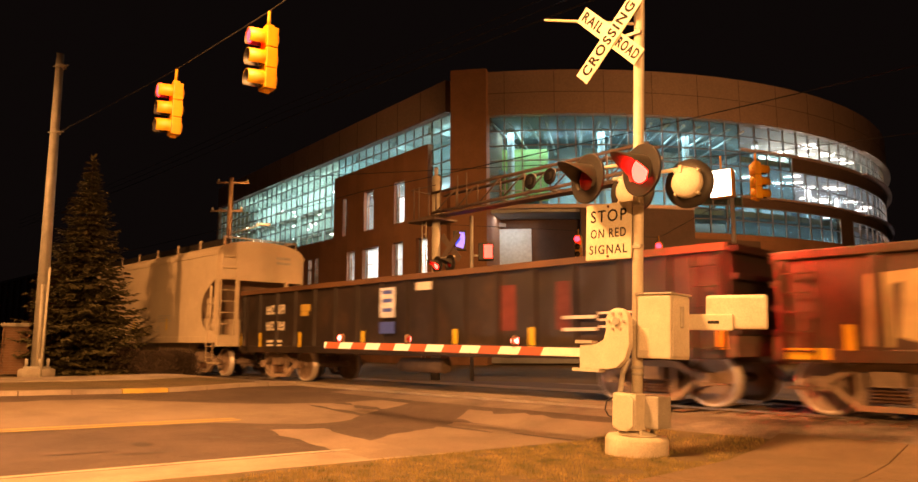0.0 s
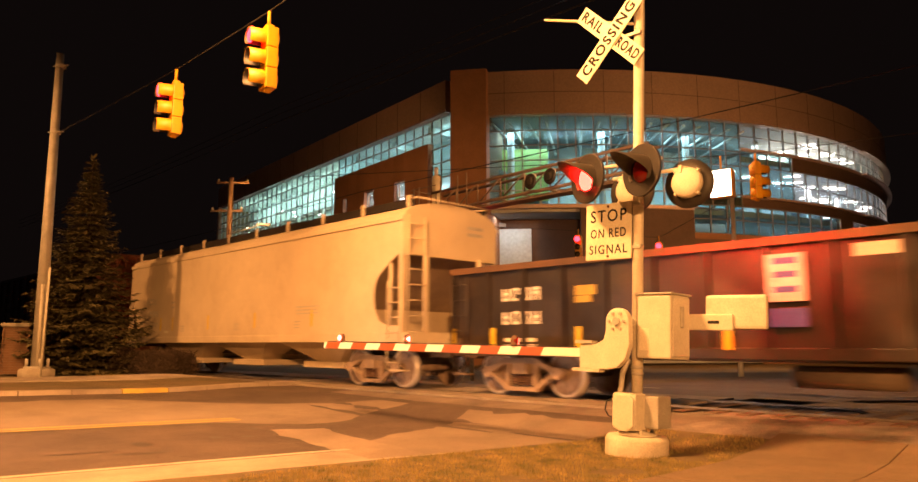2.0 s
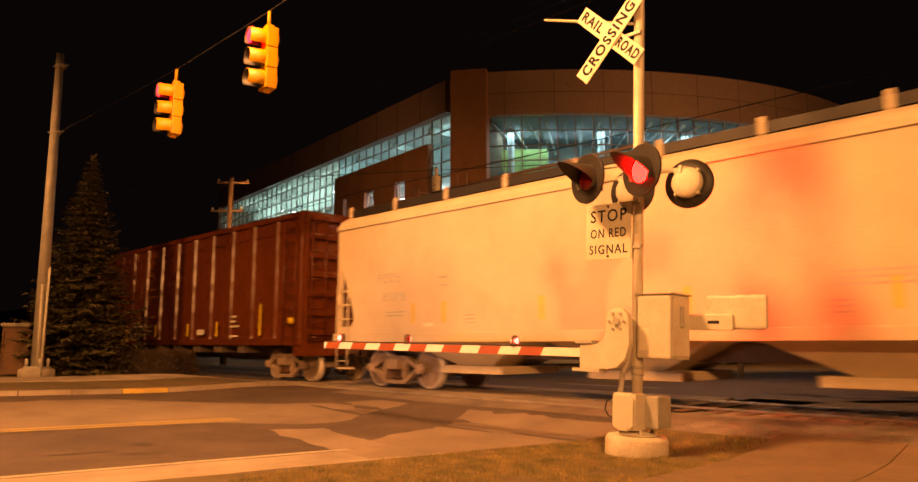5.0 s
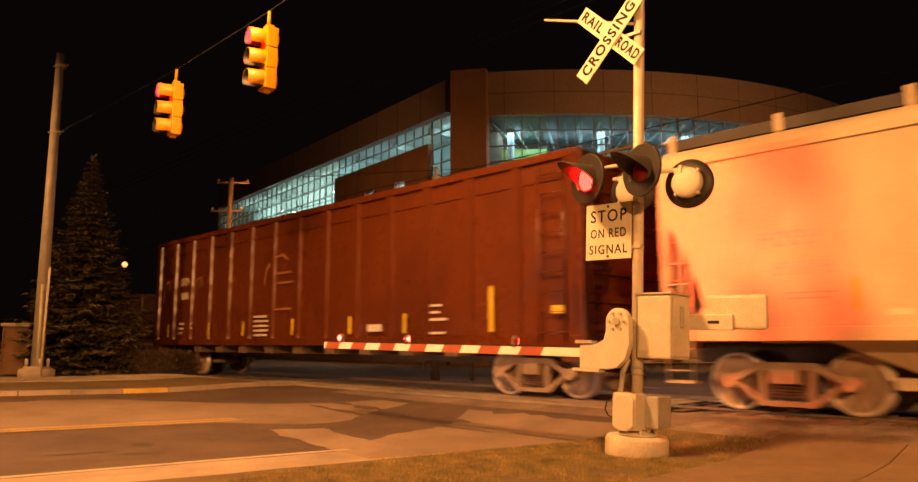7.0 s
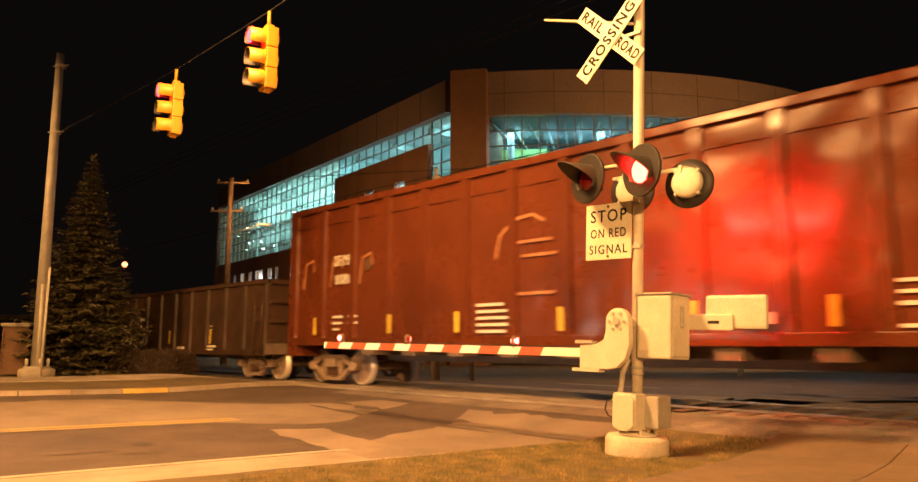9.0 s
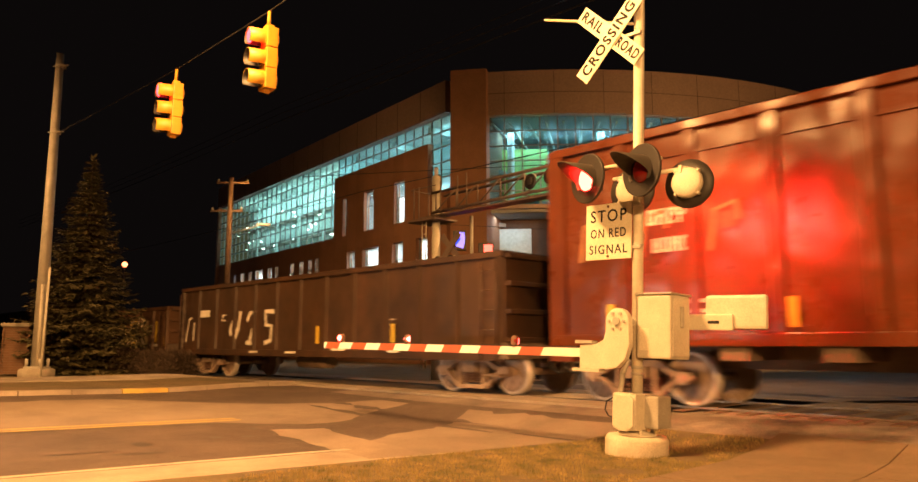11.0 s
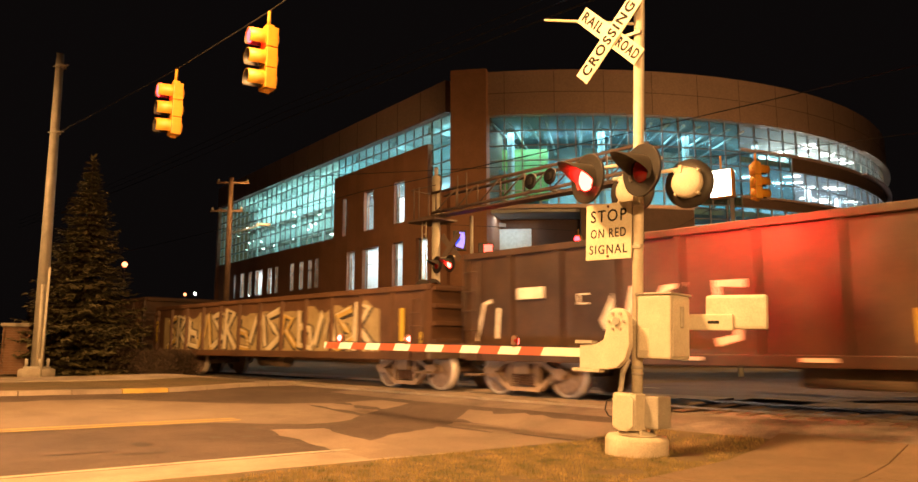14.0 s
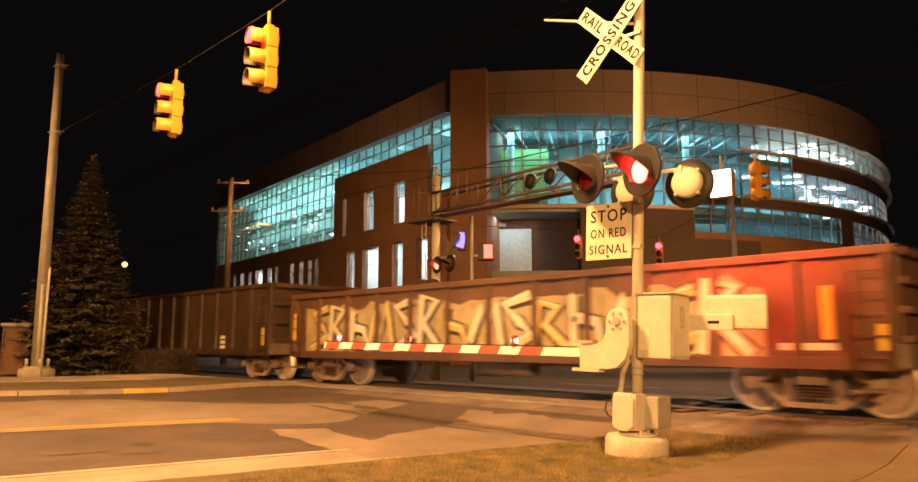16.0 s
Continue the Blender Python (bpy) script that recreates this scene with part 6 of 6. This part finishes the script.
    boxed("placard", (-h + 3.4, -h + 3.7, y, y + 0.006, 1.42, 1.5), SIGN_WHITE, car)
    cars.append((car, (x0 + x1) / 2))
    return car


def dress_black_car(car, L):
    h, y = L / 2, -1.50
    # lighter brown strip along the top rim
    boxed("rim_band", (-h, h, -1.562, -1.552, 2.49, 2.615), CAR_RUST, car, "brown top rim")
    boxed("placard", (-0.9, -0.35, -1.56, -1.548, 1.65, 2.35), PLACARD_WHITE, car, "white and blue placard")
    boxed("placard", (-0.9, -0.35, -1.56, -1.548, 1.28, 1.55), PLACARD_BLUE, car, "blue placard")
    for z in (1.78, 2.0, 2.2):
        boxed("placard_band", (-0.8, -0.45, -1.566, -1.561, z, z + 0.09), PLACARD_BLUE, car)
    glyphs(car, -h + 1.45, 1.88, 4, 0.19, 0.24, y + 0.015, STENCIL, 7)
    glyphs(car, -h + 1.45, 1.42, 4, 0.19, 0.24, y + 0.015, STENCIL, 8)
    stencil(car, -h + 1.5, 1.15, (0.8, 0.8), (0.07, 0.06), y + 0.015)
    stencil(car, -h + 3.25, 2.1, (0.45, 0.35), (0.18, 0.12), y + 0.015, TAG_YELLOW, "faded_emblem", 0.01)
    stencil(car, 0.3, 2.42, (0.6,), (0.18,), y + 0.015)
    stencil(car, h - 3.2, 1.55, (0.75, 0.75), (0.06, 0.06), -1.555, gap=0.16)
    stencil(car, h - 2.4, 1.6, (0.9, 0.9, 0.9), (0.04, 0.04, 0.04), -1.555, gap=0.08)
    reflectors(car, [-h + 0.05, -h + 1.2, -4.4, -1.6, 1.6, h - 4.0, h - 0.2], -1.565, 0.95, 1.35)
    for k, x in enumerate((2.9, 4.3)):
        stencil(car, x, 2.2, (0.4,), (0.9,), y + 0.015, FADED_RED, "faded_red_patch")


def dress_letter_car(car, L):
    h, y = L / 2, -1.483
    bm = bmesh.new()
    x = -h + 0.4
    ribbon(bm, [(x, 1.1), (x + 0.2, 1.85), (x + 0.4, 1.9)], 0.08, y)
    ribbon(bm, [(x + 0.55, 1.15), (x + 0.6, 1.75)], 0.08, y)
    part("spray_lettering", bm, STENCIL, car, "pale sprayed strokes")
    for strokes in (
            [[(3.82, 2.0), (3.50, 1.42), (3.52, 1.34), (4.10, 1.52)], [(4.14, 2.02), (4.02, 1.5), (3.74, 1.06)]],
            [[(4.56, 1.72), (4.72, 1.95), (5.06, 2.0), (4.92, 1.5), (4.72, 1.08)], [(4.52, 1.08), (5.0, 1.06)]],
            [[(6.10, 1.96), (5.62, 1.98), (5.66, 1.58), (5.98, 1.56), (5.94, 1.14), (5.60, 1.06)]]):
        bm = bmesh.new()
        for line in strokes:
            ribbon(bm, [(-h + a, z) for a, z in line], 0.13, y)
        part("spray_lettering", bm, STENCIL, car, "pale sprayed strokes")
    stencil(car, -h + 1.54, 2.12, (0.67,), (0.22,), y - 0.06, STENCIL, "panel")
    stencil(car, -h + 2.95, 1.95, (0.25, 0.05, 0.25), (0.03, 0.14, 0.03), y, gap=0.0)
    stencil(car, h - 3.6, 1.0, (0.6, 0.4), (0.07, 0.05), -1.56, gap=0.04)
    stencil(car, -2.6, 0.84, (0.5,), (0.06,), -1.56), stencil(car, -0.6, 0.84, (0.5,), (0.06,), -1.56)
    stencil(car, 1.6, 0.95, (0.6,), (0.08,), -1.56)
    reflectors(car, [0.9, 4.0], -1.56, 1.05, 1.5)
    stencil(car, h - 3.6, 1.62, (0.16, 0.16, 0.16), (0.025, 0.025, 0.025), y, gap=0.09)


def dress_tag_car(car, L):
    """Wild-style spray paint: a pale cloud with dark strokes and light outlines."""
    rng, h, y = random.Random(11), L / 2, -1.480
    bm = bmesh.new()
    n = 44
    xs = [-h + 0.7 + (L - 2.5) * k / n for k in range(n + 1)]
    low = [0.80 + 0.20 * noise.noise(Vector((x * 1.3, 2, 0))) for x in xs]
    high = [1.95 + 0.28 * noise.noise(Vector((x * 1.7, 7, 0))) for x in xs]
    a, b = [bm.verts.new((x, y, z)) for x, z in zip(xs, low)], [bm.verts.new((x, y, z)) for x, z in zip(xs, high)]
    for k in range(n):
        bm.faces.new((a[k], a[k + 1], b[k + 1], b[k]))
    part("spray_cloud", bm, TAG_CREAM, car, "cream and yellow sprayed graffiti")
    letters_wide = 14
    for k in range(letters_wide):
        x, step = -h + 0.9 + (L - 2.9) * k / letters_wide, (L - 2.9) / letters_wide
        z0, z1 = 0.90 + rng.uniform(-0.06, 0.10), 1.92 + rng.uniform(-0.12, 0.18)
        zm = (z0 + z1) / 2
        shapes = [
            [(0.05, z0), (0.20, z1), (0.75, z1 - 0.12), (0.30, zm), (0.95, z0)],
            [(0.85, z1), (0.15, z1 - 0.18), (0.62, zm + 0.05), (0.90, zm - 0.20), (0.10, z0)],
            [(0.02, z0 + 0.1), (0.35, z1), (0.52, zm - 0.15), (0.80, z1 + 0.05), (1.0, z0)],
            [(0.15, z1), (0.10, z0 + 0.08), (0.85, z0), (0.70, zm), (0.15, zm + 0.10)]]
        line = [(x + a * step * 1.05 + rng.uniform(-0.05, 0.05), z) for a, z in shapes[(k * 3 + 1) % 4]]
        for layer, (mat, w, name) in enumerate(((TAG_BLACK, 0.33, "spray_shadow"), (TAG_PALE if k % 3 else TAG_YELLOW, 0.20, "spray_letter"), (STENCIL, 0.035, "spray_highlight"))):
            bm = bmesh.new()
            shift = (0.03, -0.03) if layer == 0 else (-0.03, 0.04) if layer == 2 else (0, 0)
            ribbon(bm, [(a + shift[0], z + shift[1]) for a, z in line], w, y - 0.004 * (layer + 1))
            part(name, bm, mat, car)
    reflectors(car, [h - 0.95], -1.57, 1.1, 1.85, 0.14)
    reflectors(car, [h - 0.25], -1.57, 0.95, 1.3)
    reflectors(car, [-h + 0.2], -1.57, 1.1, 1.85)
    stencil(car, h - 1.6, 1.05, (0.8,), (0.1,), y)


first = gondola(-4.45, 10.6, 2.38, 0.80, CAR_OLD, "dark brown gondola car with pale graffiti patches and scrap load", 13, 0.26, 2)
bm = bmesh.new()
ribbon(bm, [(-6.2, 1.0), (-6.15, 1.9), (-5.7, 1.95), (-5.8, 1.2), (-5.3, 1.1)], 0.34, -1.483)
ribbon(bm, [(-5.2, 1.0), (-5.0, 1.95), (-4.6, 1.5), (-4.3, 1.95), (-4.1, 1.0)], 0.34, -1.483)
part("spray_lettering", bm, TAG_CREAM, first, "cream sprayed strokes")
reflectors(first, [-6.6], -1.56, 0.95, 1.3), stencil(first, -7.4, 0.98, (0.6,), (0.16,), -1.555, REFLECT, "panel")
second = gondola(-20.55, -5.15, 2.62, 0.82, CAR_BLACK, "black gondola car with posts, placards and a low load", 17, 0.24, 5, 1.6)
dress_black_car(second, 15.4)
hopper(-38.57, -21.97)
brown_car(-59.15, -40.2)
letters = gondola(-75.4, -60.45, 2.92, 0.72, CAR_OLD, "tall dark brown gondola car with sprayed letters", 13, 0.0)
dress_letter_car(letters, 14.95)
tags = gondola(-91.3, -76.45, 2.37, 0.70, CAR_RUST, "low rust-brown gondola car covered in cream graffiti", 13, 0.0)
dress_tag_car(tags, 14.85)
last = gondola(-108.0, -92.4, 2.80, 0.72, CAR_OLD, "dark brown weathered gondola car", 15, 0.0)
stencil(last, 4.7, 1.3, (0.3, 0.3, 0.3), (0.1, 0.1, 0.1), -1.483), reflectors(last, [7.4], -1.57, 1.0, 1.5)


# ---- what moves ----
HALF_BEAT = 0.662       # seconds for which each red lamp stays lit
SHIFT = 0.27


def flash_rows(first_lit, base):
    """A two-faced lens that turns its lit or its dark face to the front, in step with its twin."""
    rows, turn = [], 0.0 if first_lit else 180.0
    rows.append((0.0, turn))
    t = SHIFT
    while t < 16.0:
        for k in range(4):
            rows.append((t + (k - 1.5) / FPS, turn + 60 * k))
        turn += 180
        t += HALF_BEAT
    rows = [r for r in rows if 0 <= r[0] <= 15.9] + [(16.0, turn if t - HALF_BEAT <= 15.95 else turn)]
    return [(t, base @ pose(0, 0, 0, 0, 0, a)) for t, a in rows]


def motions():
    for car, x in cars:
        walk(car, [(t, Matrix.Translation(on_track(x + SPEED * t)) @ pose(0, 0, 0, 0, 0, TURN)) for t in (0.0, 4.0, 8.0, 12.0, 16.0)])
    for w, dx in wheelsets:
        walk(w, [(k * 0.125, pose(dx, 0, WHEEL, 0, math.degrees(SPEED * k * 0.125 / WHEEL), 0)) for k in range(129)])
    for lens, lit, base in flashers:
        walk(lens, flash_rows(lit, base))
    for signal, place, rows in swinging:
        walk(signal, [(t, place @ pose(0, 0, 0, 0, a, 0)) for t, a in rows])


motions()
